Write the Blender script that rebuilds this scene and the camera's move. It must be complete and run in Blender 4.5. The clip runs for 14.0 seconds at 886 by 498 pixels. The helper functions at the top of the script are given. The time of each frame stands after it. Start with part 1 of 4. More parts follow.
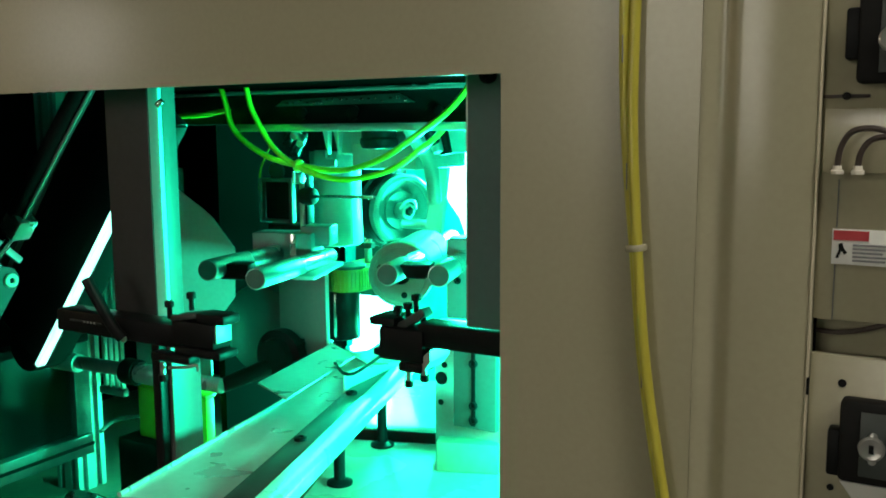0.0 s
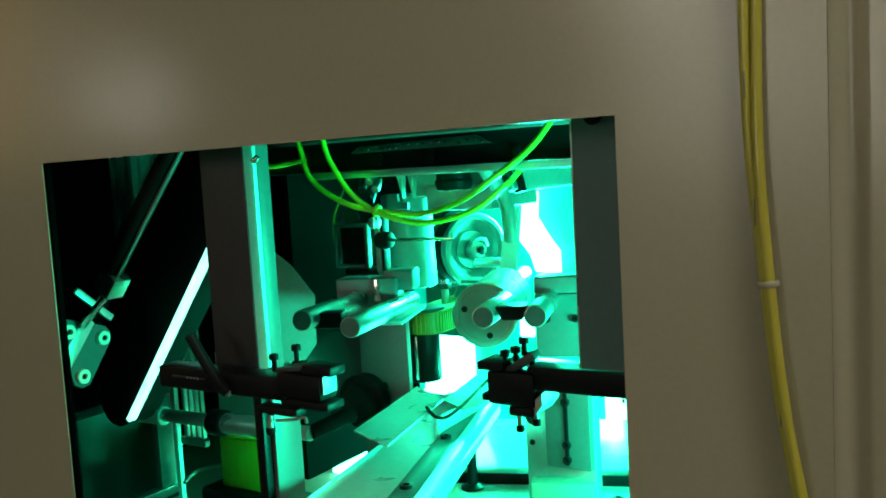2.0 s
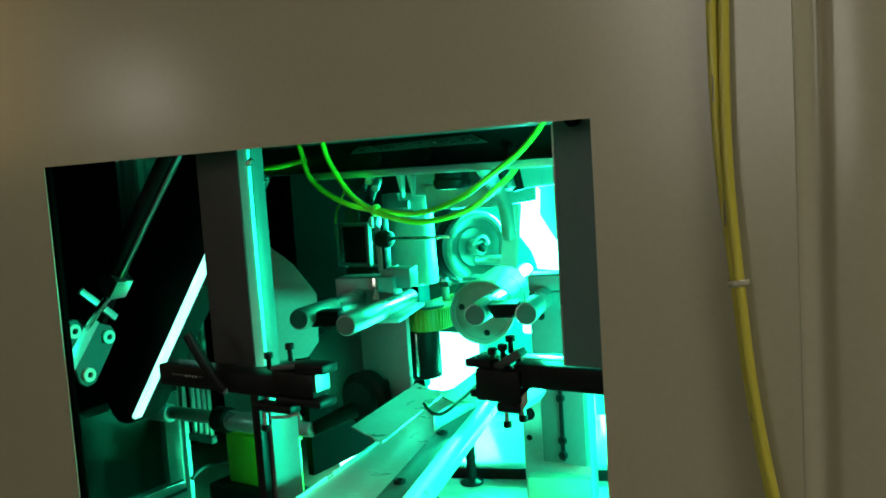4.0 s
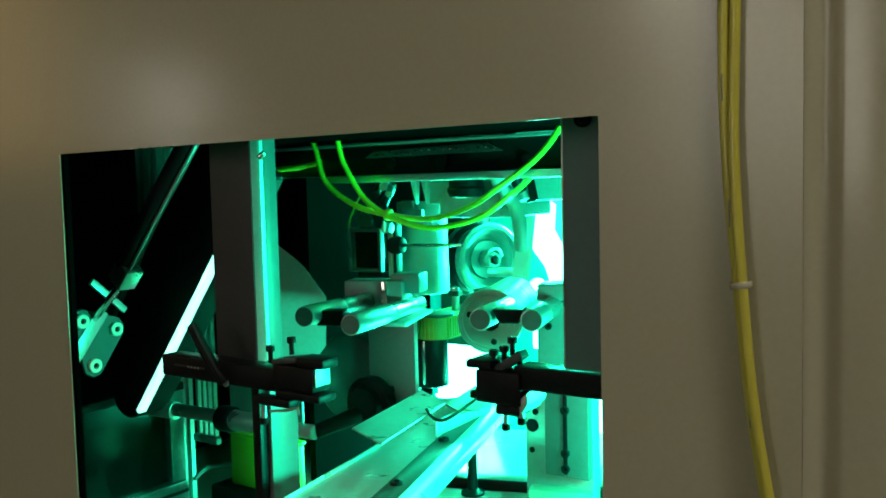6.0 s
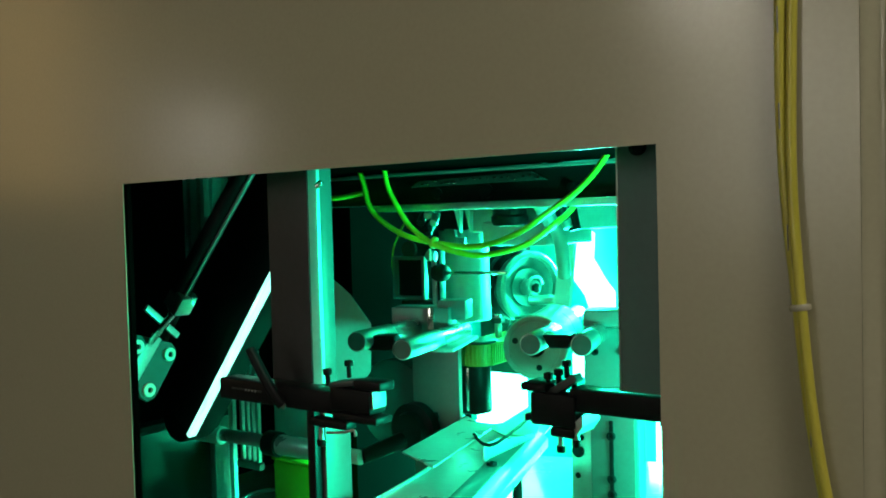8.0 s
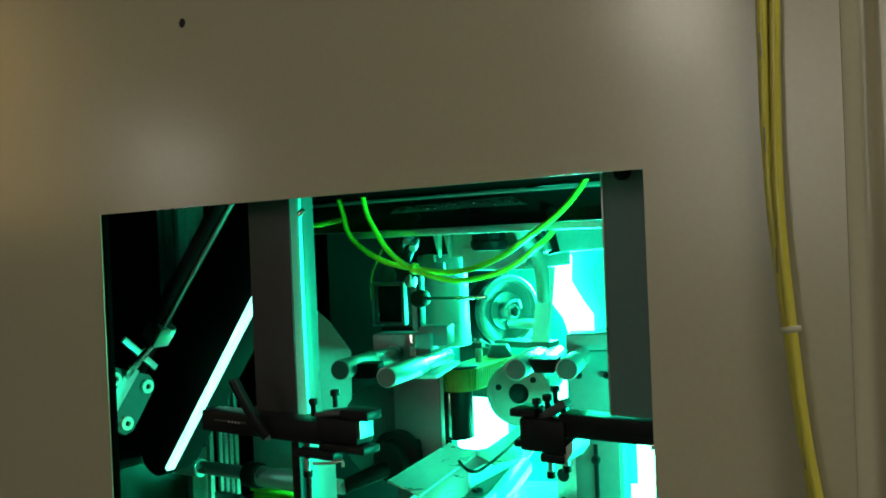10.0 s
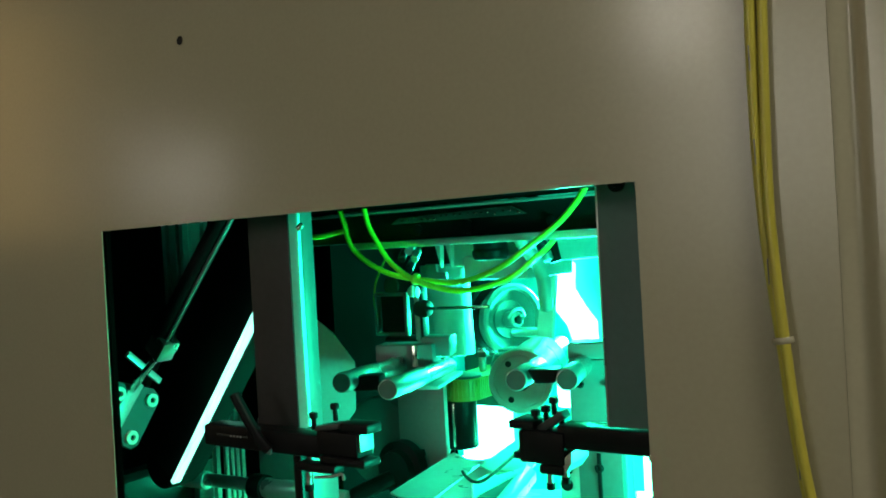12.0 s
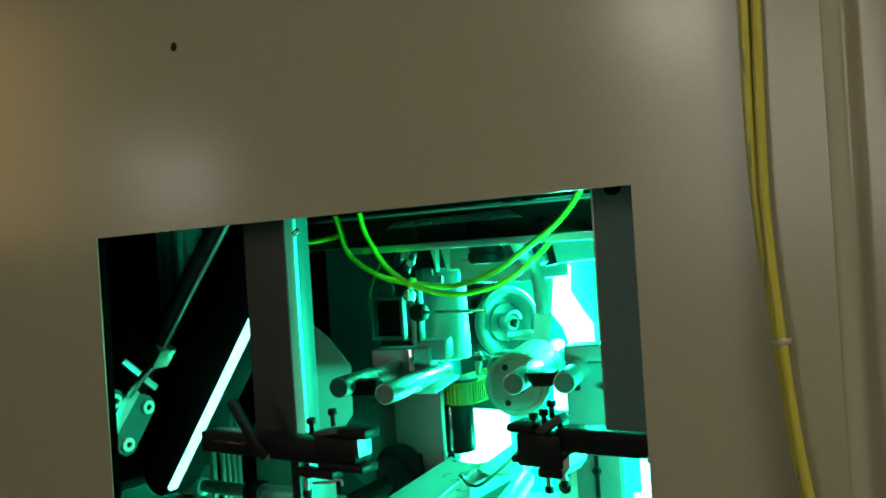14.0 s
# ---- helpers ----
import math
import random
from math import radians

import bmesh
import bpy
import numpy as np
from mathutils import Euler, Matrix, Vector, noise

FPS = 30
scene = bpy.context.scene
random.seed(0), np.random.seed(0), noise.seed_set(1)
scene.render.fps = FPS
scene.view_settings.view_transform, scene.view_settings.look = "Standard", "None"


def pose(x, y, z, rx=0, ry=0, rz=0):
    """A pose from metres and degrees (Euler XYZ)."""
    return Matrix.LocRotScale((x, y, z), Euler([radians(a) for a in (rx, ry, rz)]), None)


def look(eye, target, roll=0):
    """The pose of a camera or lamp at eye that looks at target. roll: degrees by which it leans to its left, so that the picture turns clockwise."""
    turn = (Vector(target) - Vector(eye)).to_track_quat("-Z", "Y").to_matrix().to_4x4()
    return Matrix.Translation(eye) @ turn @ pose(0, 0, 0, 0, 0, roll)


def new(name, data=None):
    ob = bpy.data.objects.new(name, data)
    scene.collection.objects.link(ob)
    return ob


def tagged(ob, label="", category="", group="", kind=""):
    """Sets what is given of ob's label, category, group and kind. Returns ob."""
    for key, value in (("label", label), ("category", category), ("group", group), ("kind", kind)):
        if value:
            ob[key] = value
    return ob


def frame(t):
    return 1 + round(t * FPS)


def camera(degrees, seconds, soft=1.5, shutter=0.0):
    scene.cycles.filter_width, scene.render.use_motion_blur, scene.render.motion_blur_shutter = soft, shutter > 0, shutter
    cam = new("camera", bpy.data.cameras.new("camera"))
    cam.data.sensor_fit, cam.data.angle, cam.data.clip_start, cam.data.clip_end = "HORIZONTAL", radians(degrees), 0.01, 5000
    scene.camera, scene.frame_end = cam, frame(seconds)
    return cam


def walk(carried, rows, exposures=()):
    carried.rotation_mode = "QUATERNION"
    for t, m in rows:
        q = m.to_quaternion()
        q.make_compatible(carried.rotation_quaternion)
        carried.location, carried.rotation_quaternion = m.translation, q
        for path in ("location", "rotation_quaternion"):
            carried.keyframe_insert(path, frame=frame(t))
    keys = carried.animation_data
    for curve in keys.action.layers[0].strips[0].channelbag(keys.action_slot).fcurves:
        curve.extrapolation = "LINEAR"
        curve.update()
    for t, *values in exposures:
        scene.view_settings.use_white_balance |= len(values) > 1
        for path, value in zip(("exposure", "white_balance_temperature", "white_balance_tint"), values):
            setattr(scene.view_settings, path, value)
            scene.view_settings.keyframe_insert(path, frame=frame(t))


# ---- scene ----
cam = camera(53.2, 14.0, soft=1.8)
PATH = [
    (0, (0.192, -0.39, 1.372), (-0.798, 1.328, 1.11), -0.3),
    (0.5, (0.192, -0.391, 1.374), (-0.815, 1.313, 1.086), -2.1),
    (1, (0.18, -0.39, 1.376), (-0.846, 1.306, 1.11), -2.3),
    (1.5, (0.167, -0.417, 1.373), (-0.872, 1.281, 1.181), -3.4),
    (2, (0.159, -0.409, 1.38), (-0.914, 1.269, 1.195), -3.3),
    (2.5, (0.164, -0.407, 1.383), (-0.911, 1.269, 1.201), -3.5),
    (3, (0.171, -0.413, 1.384), (-0.923, 1.25, 1.193), -4.1),
    (5.5, (0.184, -0.401, 1.373), (-0.943, 1.241, 1.192), -2.6),
    (6, (0.186, -0.403, 1.367), (-0.954, 1.234, 1.227), -1.4),
    (6.5, (0.192, -0.403, 1.362), (-1.006, 1.193, 1.236), -1.5),
    (7, (0.195, -0.405, 1.365), (-1.012, 1.186, 1.256), -1.3),
    (7.5, (0.191, -0.414, 1.368), (-1.016, 1.177, 1.273), -1.7),
    (8, (0.18, -0.427, 1.365), (-1.01, 1.18, 1.296), -1.5),
    (8.5, (0.17, -0.435, 1.365), (-0.972, 1.206, 1.333), -1.7),
    (11, (0.175, -0.43, 1.372), (-0.969, 1.21, 1.363), -3.1),
    (11.5, (0.178, -0.432, 1.374), (-0.97, 1.206, 1.371), -3.5),
    (12, (0.179, -0.429, 1.372), (-0.971, 1.207, 1.367), -3.2),
    (12.5, (0.178, -0.429, 1.374), (-0.965, 1.212, 1.37), -3.6),
    (13, (0.181, -0.431, 1.375), (-0.961, 1.211, 1.379), -3.6),
    (13.5, (0.181, -0.431, 1.375), (-0.967, 1.207, 1.371), -3.6),
    (14, (0.178, -0.43, 1.373), (-0.961, 1.214, 1.374), -3.7),
]

# ---- size of the place: the numbers below are in units of 1.5 m, spread about the height of the eye ----
GROW = 1.5
WORLD = Matrix.Translation((0, 0, 1.45 - 1.37 * GROW)) @ Matrix.Scale(GROW, 4)


def w(x, y, z):
    return WORLD @ Vector((x, y, z))


walk(cam, [(t, look(w(*eye), w(*target), roll)) for t, eye, target, roll in PATH], [(0, 0.38), (1.0, 0.28), (2.0, 0.08), (3.0, 0.04), (5.5, 0.08), (14, 0.12)])

# ---- light ----
world = bpy.data.worlds.new("world")
scene.world = world
world.use_nodes = True
world.node_tree.nodes["Background"].inputs[0].default_value = (0.9, 0.92, 1.0, 1)
world.node_tree.nodes["Background"].inputs[1].default_value = 0.02
GREEN = (0.01, 1.0, 0.51)


def area_lamp(name, eye, target, width, height, watts, colour):
    data = bpy.data.lights.new(name, "AREA")
    data.shape, data.size, data.size_y = "RECTANGLE", width, height
    data.energy, data.color = watts, colour
    ob = new(name, data)
    ob.matrix_world = look(eye, target)
    return ob


# tubes on the ceiling of the hall
area_lamp("ceiling_lamp_light", (1.40, -0.62, 2.78), (1.40, -0.62, 0), 1.2, 0.22, 16.5, (1.0, 0.95, 0.80))
# the green lamps inside the machine: low behind the chute, high behind the wheel, beside the slotted plate, and an
# added, unseen one on the partition
area_lamp("panel_lamp_light", w(-0.520, 0.645, 1.045), w(-0.30, 0, 1.15), 0.11, 0.27, 27, GREEN)
area_lamp("panel_lamp_light", w(-0.380, 0.632, 1.322), w(-0.30, 0, 1.15), 0.03, 0.07, 13, GREEN)
area_lamp("panel_lamp_light", w(-0.347, 0.632, 1.258), w(-0.30, 0, 1.15), 0.045, 0.05, 15, GREEN)
area_lamp("panel_lamp_light", w(-0.275, 0.645, 1.03), w(-0.25, 0, 1.10), 0.05, 0.15, 12, GREEN)
area_lamp("panel_lamp_light", w(0.072, 0.22, 1.20), w(-0.45, 0.24, 1.19), 0.14, 0.12, 13, GREEN)

# ---- materials ----


def mat(name, colour, rough=0.5, metal=0.0, vary=0.15, grain=40.0, bump=0.1, stain=3.0, coat=0.0, spec=0.5, spread=0.12):
    m = bpy.data.materials.new(name)
    m.use_nodes = True
    nt = m.node_tree
    b = nt.nodes["Principled BSDF"]
    tc = nt.nodes.new("ShaderNodeTexCoord")
    fine, broad = nt.nodes.new("ShaderNodeTexNoise"), nt.nodes.new("ShaderNodeTexNoise")
    fine.inputs["Scale"].default_value, fine.inputs["Detail"].default_value = grain, 6
    broad.inputs["Scale"].default_value, broad.inputs["Detail"].default_value = stain, 4
    for n in (fine, broad):
        nt.links.new(tc.outputs["Object"], n.inputs["Vector"])
    add = nt.nodes.new("ShaderNodeMath")
    add.operation = "ADD"
    nt.links.new(fine.outputs[0], add.inputs[0])
    nt.links.new(broad.outputs[0], add.inputs[1])
    ramp = nt.nodes.new("ShaderNodeMapRange")
    ramp.inputs[1].default_value, ramp.inputs[2].default_value = 0.6, 1.4
    ramp.inputs[3].default_value, ramp.inputs[4].default_value = 1 - vary, 1 + vary
    nt.links.new(add.outputs[0], ramp.inputs[0])
    mul = nt.nodes.new("ShaderNodeVectorMath")
    mul.operation = "SCALE"
    mul.inputs[0].default_value = colour
    nt.links.new(ramp.outputs[0], mul.inputs["Scale"])
    nt.links.new(mul.outputs[0], b.inputs["Base Color"])
    rr = nt.nodes.new("ShaderNodeMapRange")
    rr.inputs[3].default_value, rr.inputs[4].default_value = max(0.04, rough - spread), min(1, rough + spread)
    rr.inputs[1].default_value, rr.inputs[2].default_value = 0.3, 0.7
    nt.links.new(broad.outputs[0], rr.inputs[0])
    nt.links.new(rr.outputs[0], b.inputs["Roughness"])
    b.inputs["Metallic"].default_value = metal
    b.inputs["Specular IOR Level"].default_value = spec
    b.inputs["Coat Weight"].default_value = coat
    if bump:
        bp = nt.nodes.new("ShaderNodeBump")
        bp.inputs["Strength"].default_value, bp.inputs["Distance"].default_value = bump, 0.001
        nt.links.new(fine.outputs[0], bp.inputs["Height"])
        nt.links.new(bp.outputs[0], b.inputs["Normal"])
    return m


def glow(name, colour, strength, base=(0.8, 0.85, 0.8)):
    m = bpy.data.materials.new(name)
    m.use_nodes = True
    nt = m.node_tree
    b = nt.nodes["Principled BSDF"]
    b.inputs["Base Color"].default_value = (*base, 1)
    b.inputs["Emission Color"].default_value = (*colour, 1)
    noise_node = nt.nodes.new("ShaderNodeTexNoise")
    noise_node.inputs["Scale"].default_value = 9
    ramp = nt.nodes.new("ShaderNodeMapRange")
    ramp.inputs[1].default_value, ramp.inputs[2].default_value = 0.3, 0.7
    ramp.inputs[3].default_value, ramp.inputs[4].default_value = strength * 0.7, strength * 1.3
    nt.links.new(noise_node.outputs[0], ramp.inputs[0])
    nt.links.new(ramp.outputs[0], b.inputs["Emission Strength"])
    return m


CREAM = mat("cream_paint", (0.36, 0.335, 0.232), 0.21, 0, 0.05, 220, 0.05, 1.5, 0, 0.5, 0.05)
CREAM_EDGE = mat("cream_paint_bright", (0.62, 0.56, 0.42), 0.4, 0, 0.06, 150, 0.1, 4)
STEEL = mat("ground_steel", (0.50, 0.50, 0.49), 0.30, 0.9, 0.12, 120, 0.12, 8)
POLISHED = mat("polished_steel", (0.75, 0.75, 0.74), 0.18, 1.0, 0.06, 90, 0.05, 10)
MIRROR = mat("mirror_steel", (0.85, 0.86, 0.85), 0.08, 1.0, 0.03, 60, 0.02, 8, 0, 0.5, 0.03)
ENDFACE = mat("sawn_end", (0.085, 0.075, 0.075), 0.5, 0.3, 0.2, 90, 0.2, 12)
SHEET = mat("chute_sheet", (0.62, 0.63, 0.62), 0.34, 0.55, 0.10, 110, 0.08, 14)
DULLSTEEL = mat("dull_steel", (0.24, 0.24, 0.235), 0.38, 0.7, 0.2, 70, 0.12, 12)
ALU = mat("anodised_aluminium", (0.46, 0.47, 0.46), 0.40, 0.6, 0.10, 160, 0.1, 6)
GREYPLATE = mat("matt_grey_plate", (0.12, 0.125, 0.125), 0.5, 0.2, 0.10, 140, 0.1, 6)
SHADEPLATE = mat("shaded_plate", (0.045, 0.045, 0.047), 0.5, 0.2, 0.15, 140, 0.1, 6)
# grey plate, its teal tint stands in for green light scattered from inside
GREENLIT = mat("green_lit_plate", (0.10, 0.165, 0.16), 0.45, 0.0, 0.08, 140, 0.1, 5)
TURNED = mat("turned_disc", (0.36, 0.37, 0.33), 0.36, 0.55, 0.12, 90, 0.12, 9)
LIGHTCAST = mat("light_grey_casting", (0.37, 0.38, 0.36), 0.42, 0.1, 0.12, 80, 0.25, 7)
BLACK = mat("black_oxide_steel", (0.006, 0.0065, 0.007), 0.45, 0.0, 0.25, 120, 0.15, 8, 0, 0.12)
RUBBER = mat("black_rubber", (0.008, 0.008, 0.008), 0.7, 0, 0.2, 150, 0.1, 8, 0, 0.2)
# near-black and without sheen: the dark of the unlit interior is in the colour
SHADEWALL = mat("shade_machine_wall", (0.0022, 0.0026, 0.0026), 0.95, 0, 0.2, 30, 0.1, 3, 0, 0.0)
DARKGREEN = mat("dark_painted_drum", (0.04, 0.05, 0.047), 0.5, 0.1, 0.15, 80, 0.1, 6)
HOSE_OUT = mat("yellow_hose", (0.47, 0.42, 0.05), 0.35, 0, 0.10, 60, 0.05, 9, 0.2)
HOSE_IN = mat("lime_hose", (0.45, 0.75, 0.03), 0.3, 0, 0.08, 60, 0.05, 9, 0.2)
LIME = mat("lime_plastic", (0.42, 0.55, 0.02), 0.5, 0, 0.10, 60, 0.08, 6)
BELT = mat("yellow_belt", (0.24, 0.21, 0.025), 0.5, 0, 0.15, 120, 0.2, 10)
WHITE = mat("white_label", (0.72, 0.72, 0.70), 0.5, 0, 0.04, 80, 0.02, 6)
RED = mat("red_print", (0.42, 0.03, 0.04), 0.5, 0, 0.05, 80, 0.02, 6)
INK = mat("grey_print", (0.20, 0.20, 0.22), 0.5, 0, 0.05, 80, 0.02, 6)
WIRE = mat("dark_cable", (0.05, 0.035, 0.03), 0.5, 0, 0.15, 90, 0.05, 9)
NYLON = mat("nylon_fitting", (0.70, 0.66, 0.58), 0.4, 0, 0.06, 90, 0.03, 9)
CONCRETE = mat("floor_paint", (0.22, 0.22, 0.21), 0.5, 0, 0.15, 12, 0.1, 1)
HALLWALL = mat("hall_wall", (0.40, 0.37, 0.32), 0.8, 0, 0.10, 20, 0.1, 1)
PALEBASE = mat("pale_base_enamel", (0.45, 0.46, 0.40), 0.26, 0, 0.10, 60, 0.06, 5, 0.3)
OLIVE = mat("painted_base", (0.30, 0.30, 0.22), 0.5, 0, 0.12, 60, 0.1, 4)
PANE = mat("smoked_pane", (0.006, 0.008, 0.008), 0.18, 0, 0.1, 20, 0.0, 3, 0, 0.2)
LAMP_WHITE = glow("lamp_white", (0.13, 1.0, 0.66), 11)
GLOW_STRIP = glow("glow_strip", (0.30, 1.0, 0.78), 2.4)
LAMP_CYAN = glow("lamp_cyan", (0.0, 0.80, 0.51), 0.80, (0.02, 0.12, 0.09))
HALL_BRIGHT = glow("hall_lamp_white", (1.0, 0.95, 0.85), 7.5)
HALL_TUBES = glow("hall_tubes_white", (1.0, 0.95, 0.82), 22)
HALL_WARM = glow("hall_lamp_warm", (1.0, 0.60, 0.18), 1.5)
WALL_GLOW = glow("wall_glow", (1.0, 0.93, 0.80), 3.3)
TUBE = glow("ceiling_tube", (1.0, 0.95, 0.8), 3)

# ---- building helpers: places in the place's own units ----


def thing(name, x, y, z, label, category, group="", kind=""):
    ob = new(name)
    ob.location = w(*(SIZE @ Vector((x, y, z))))
    ob.empty_display_size = 0.02
    return tagged(ob, label, category, group, kind)


def origin_of(ob):
    p = Vector()
    while ob:
        p += ob.location
        ob = ob.parent
    return p


def sized(k):
    """Scales what follows by k about the height of the eye, a little before the front sheet."""
    return Matrix.Translation((0.176, -0.415, 1.373)) @ Matrix.Scale(k, 4) @ Matrix.Translation((-0.176, 0.415, -1.373))


SIZE = sized(1.0)


def part(name, bm, material, parent=None, label="", smooth=True, fine=False):
    """Links bm, in the place's units, as one mesh under parent."""
    if not fine:
        bm.transform(SIZE)
        bm.transform(WORLD)
    bmesh.ops.recalc_face_normals(bm, faces=bm.faces)
    lo = Vector([min(v.co[i] for v in bm.verts) for i in range(3)])
    hi = Vector([max(v.co[i] for v in bm.verts) for i in range(3)])
    mid = (lo + hi) / 2
    bmesh.ops.translate(bm, verts=bm.verts, vec=-mid)
    me = bpy.data.meshes.new(name)
    bm.to_mesh(me)
    bm.free()
    if smooth:
        me.polygons.foreach_set("use_smooth", [True] * len(me.polygons))
        me.set_sharp_from_angle(angle=radians(35))
    me.materials.append(material)
    ob = new(name, me)
    ob.parent = parent
    ob.location = mid - (origin_of(parent) if parent else Vector())
    if label:
        ob["label"] = label
    return ob


def add_box(bm, x0, x1, y0, y1, z0, z1, bevel=0.001, m=None):
    got = bmesh.ops.create_cube(bm, size=1)
    vs = got["verts"]
    bmesh.ops.transform(bm, verts=vs, matrix=Matrix.Translation(((x0 + x1) / 2, (y0 + y1) / 2, (z0 + z1) / 2)) @ Matrix.Diagonal((x1 - x0, y1 - y0, z1 - z0, 1)))
    if bevel:
        edges = list({e for v in vs for e in v.link_edges})
        out = bmesh.ops.bevel(bm, geom=edges, offset=bevel, segments=2, affect="EDGES", profile=0.5)
        vs = list({v for f in out["faces"] for v in f.verts} | {v for v in vs if v.is_valid})
    if m is not None:
        bmesh.ops.transform(bm, verts=vs, matrix=m)
    return vs


def box(x0, x1, y0, y1, z0, z1, bevel=0.001, m=None):
    bm = bmesh.new()
    add_box(bm, x0, x1, y0, y1, z0, z1, bevel, m)
    return bm


def add_cyl(bm, a, b, r, r2=None, seg=24, bevel=0.0):
    a, b = Vector(a), Vector(b)
    d = b - a
    m = Matrix.Translation((a + b) / 2) @ d.to_track_quat("Z", "Y").to_matrix().to_4x4()
    got = bmesh.ops.create_cone(bm, cap_ends=True, segments=seg, radius1=r, radius2=r if r2 is None else r2, depth=d.length)
    vs = got["verts"]
    if bevel:
        caps = [f for f in {f for v in vs for f in v.link_faces} if len(f.verts) > 4]
        edges = list({e for f in caps for e in f.edges})
        out = bmesh.ops.bevel(bm, geom=edges, offset=bevel, segments=2, affect="EDGES", profile=0.5)
        vs = list({v for f in out["faces"] for v in f.verts} | {v for v in vs if v.is_valid})
    bmesh.ops.transform(bm, verts=vs, matrix=m)
    return vs


def cyl(a, b, r, r2=None, seg=24, bevel=0.0):
    bm = bmesh.new()
    add_cyl(bm, a, b, r, r2, seg, bevel)
    return bm


def lathe(profile, a, b, seg=40, ring=False):
    """A turned body about the axis from a towards b: rows (along, radius). ring: the profile is closed, with an open middle."""
    a, b = Vector(a), Vector(b)
    m = Matrix.Translation(a) @ (b - a).to_track_quat("Z", "Y").to_matrix().to_4x4()
    bm = bmesh.new()
    rings = []
    for h, r in profile:
        rings.append([bm.verts.new(m @ Vector((r * math.cos(2 * math.pi * i / seg), r * math.sin(2 * math.pi * i / seg), h))) for i in range(seg)])
    for p, q in zip(rings, rings[1:] + (rings[:1] if ring else [])):
        for i in range(seg):
            bm.faces.new((p[i], p[(i + 1) % seg], q[(i + 1) % seg], q[i]))
    if not ring:
        bm.faces.new(rings[0])
        bm.faces.new(rings[-1])
    return bm


def plate(points, axis, lo, hi, bevel=0.0008):
    """A flat plate: its outline in the plane across axis, from lo to hi along it."""
    bm = bmesh.new()

    def at(p, d):
        u, v = p
        return {"y": (u, d, v), "x": (d, u, v), "z": (u, v, d)}[axis]
    low = [bm.verts.new(at(p, lo)) for p in points]
    high = [bm.verts.new(at(p, hi)) for p in points]
    bm.faces.new(low)
    bm.faces.new(list(reversed(high)))
    n = len(points)
    for i in range(n):
        bm.faces.new((low[i], low[(i + 1) % n], high[(i + 1) % n], high[i]))
    if bevel:
        bmesh.ops.bevel(bm, geom=list(bm.edges), offset=bevel, segments=1, affect="EDGES")
    return bm


def tube(points, r, seg=12, smooth_steps=6):
    """A hose through points, rounded by a Catmull-Rom curve."""
    ps = [Vector(p) for p in points]
    line = []
    for i in range(len(ps) - 1):
        p0, p1, p2, p3 = ps[max(i - 1, 0)], ps[i], ps[i + 1], ps[min(i + 2, len(ps) - 1)]
        for k in range(smooth_steps):
            t = k / smooth_steps
            line.append(0.5 * (2 * p1 + (p2 - p0) * t + (2 * p0 - 5 * p1 + 4 * p2 - p3) * t * t + (3 * p1 - p0 - 3 * p2 + p3) * t ** 3))
    line.append(ps[-1])
    bm = bmesh.new()
    rings = []
    side = Vector((0.3, 0.9, 0.2))
    for i, p in enumerate(line):
        d = (line[min(i + 1, len(line) - 1)] - line[max(i - 1, 0)]).normalized()
        side = (side - d * side.dot(d)).normalized()
        up = d.cross(side)
        rings.append([bm.verts.new(p + r * (side * math.cos(2 * math.pi * k / seg) + up * math.sin(2 * math.pi * k / seg))) for k in range(seg)])
    for p, q in zip(rings, rings[1:]):
        for k in range(seg):
            bm.faces.new((p[k], p[(k + 1) % seg], q[(k + 1) % seg], q[k]))
    bm.faces.new(rings[0])
    bm.faces.new(rings[-1])
    return bm


def screw(parent, a, d, r=0.0042, h=0.005, name="screw", material=None):
    """A socket-head screw whose head stands on a and points along d."""
    a, d = Vector(a), Vector(d).normalized()
    prof = [(0, r), (h * 0.85, r), (h, r * 0.88), (h, r * 0.52), (h * 0.45, r * 0.48), (h * 0.45, 0.0001)]
    return part(name, lathe(prof, a, a + d, 16), material or BLACK, parent)


TURN = Matrix.Rotation(radians(20), 4, "Z")


def inner(bm, tilt=0.0, z=0.0, y=0.0):
    """Turns bm from the inner machine's own axes, 20 degrees off the front's; tilt: its fall towards the back, about height z at depth y."""
    if tilt:
        bm.transform(Matrix.Translation((0, y, z)) @ Matrix.Rotation(-math.atan(tilt), 4, "X") @ Matrix.Translation((0, -y, -z)))
    bm.transform(TURN)
    return bm


def at_inner(x, y, z):
    return TURN @ Vector((x, y, z))


def slab(name, x0, x1, y0, y1, z0, z1, material, label, category):
    ob = part(name, box(x0, x1, y0, y1, z0, z1, 0), material, None, "", False)
    return tagged(ob, label, category, "", "structure")

# ---- the hall round the machine ----
slab("floor", -3.2, 2.6, -3.2, 1.3, 0.373, 0.403, CONCRETE, "grey painted hall floor", "floor")
slab("wall_west", -3.2, -3.15, -3.2, 1.3, 0.403, 2.42, HALLWALL, "plain beige hall wall", "wall")
slab("wall_east", 2.55, 2.6, -3.2, 1.3, 0.403, 2.42, HALLWALL, "plain beige hall wall", "wall")
slab("wall_south", -3.15, 2.55, -3.2, -3.15, 0.403, 2.42, HALLWALL, "plain beige hall wall", "wall")
slab("wall_north", -3.15, 2.55, 1.25, 1.3, 0.403, 2.42, HALLWALL, "plain beige hall wall", "wall")
slab("ceiling", -3.2, 2.6, -3.2, 1.3, 2.42, 2.46, HALLWALL, "plain light hall ceiling", "ceiling")

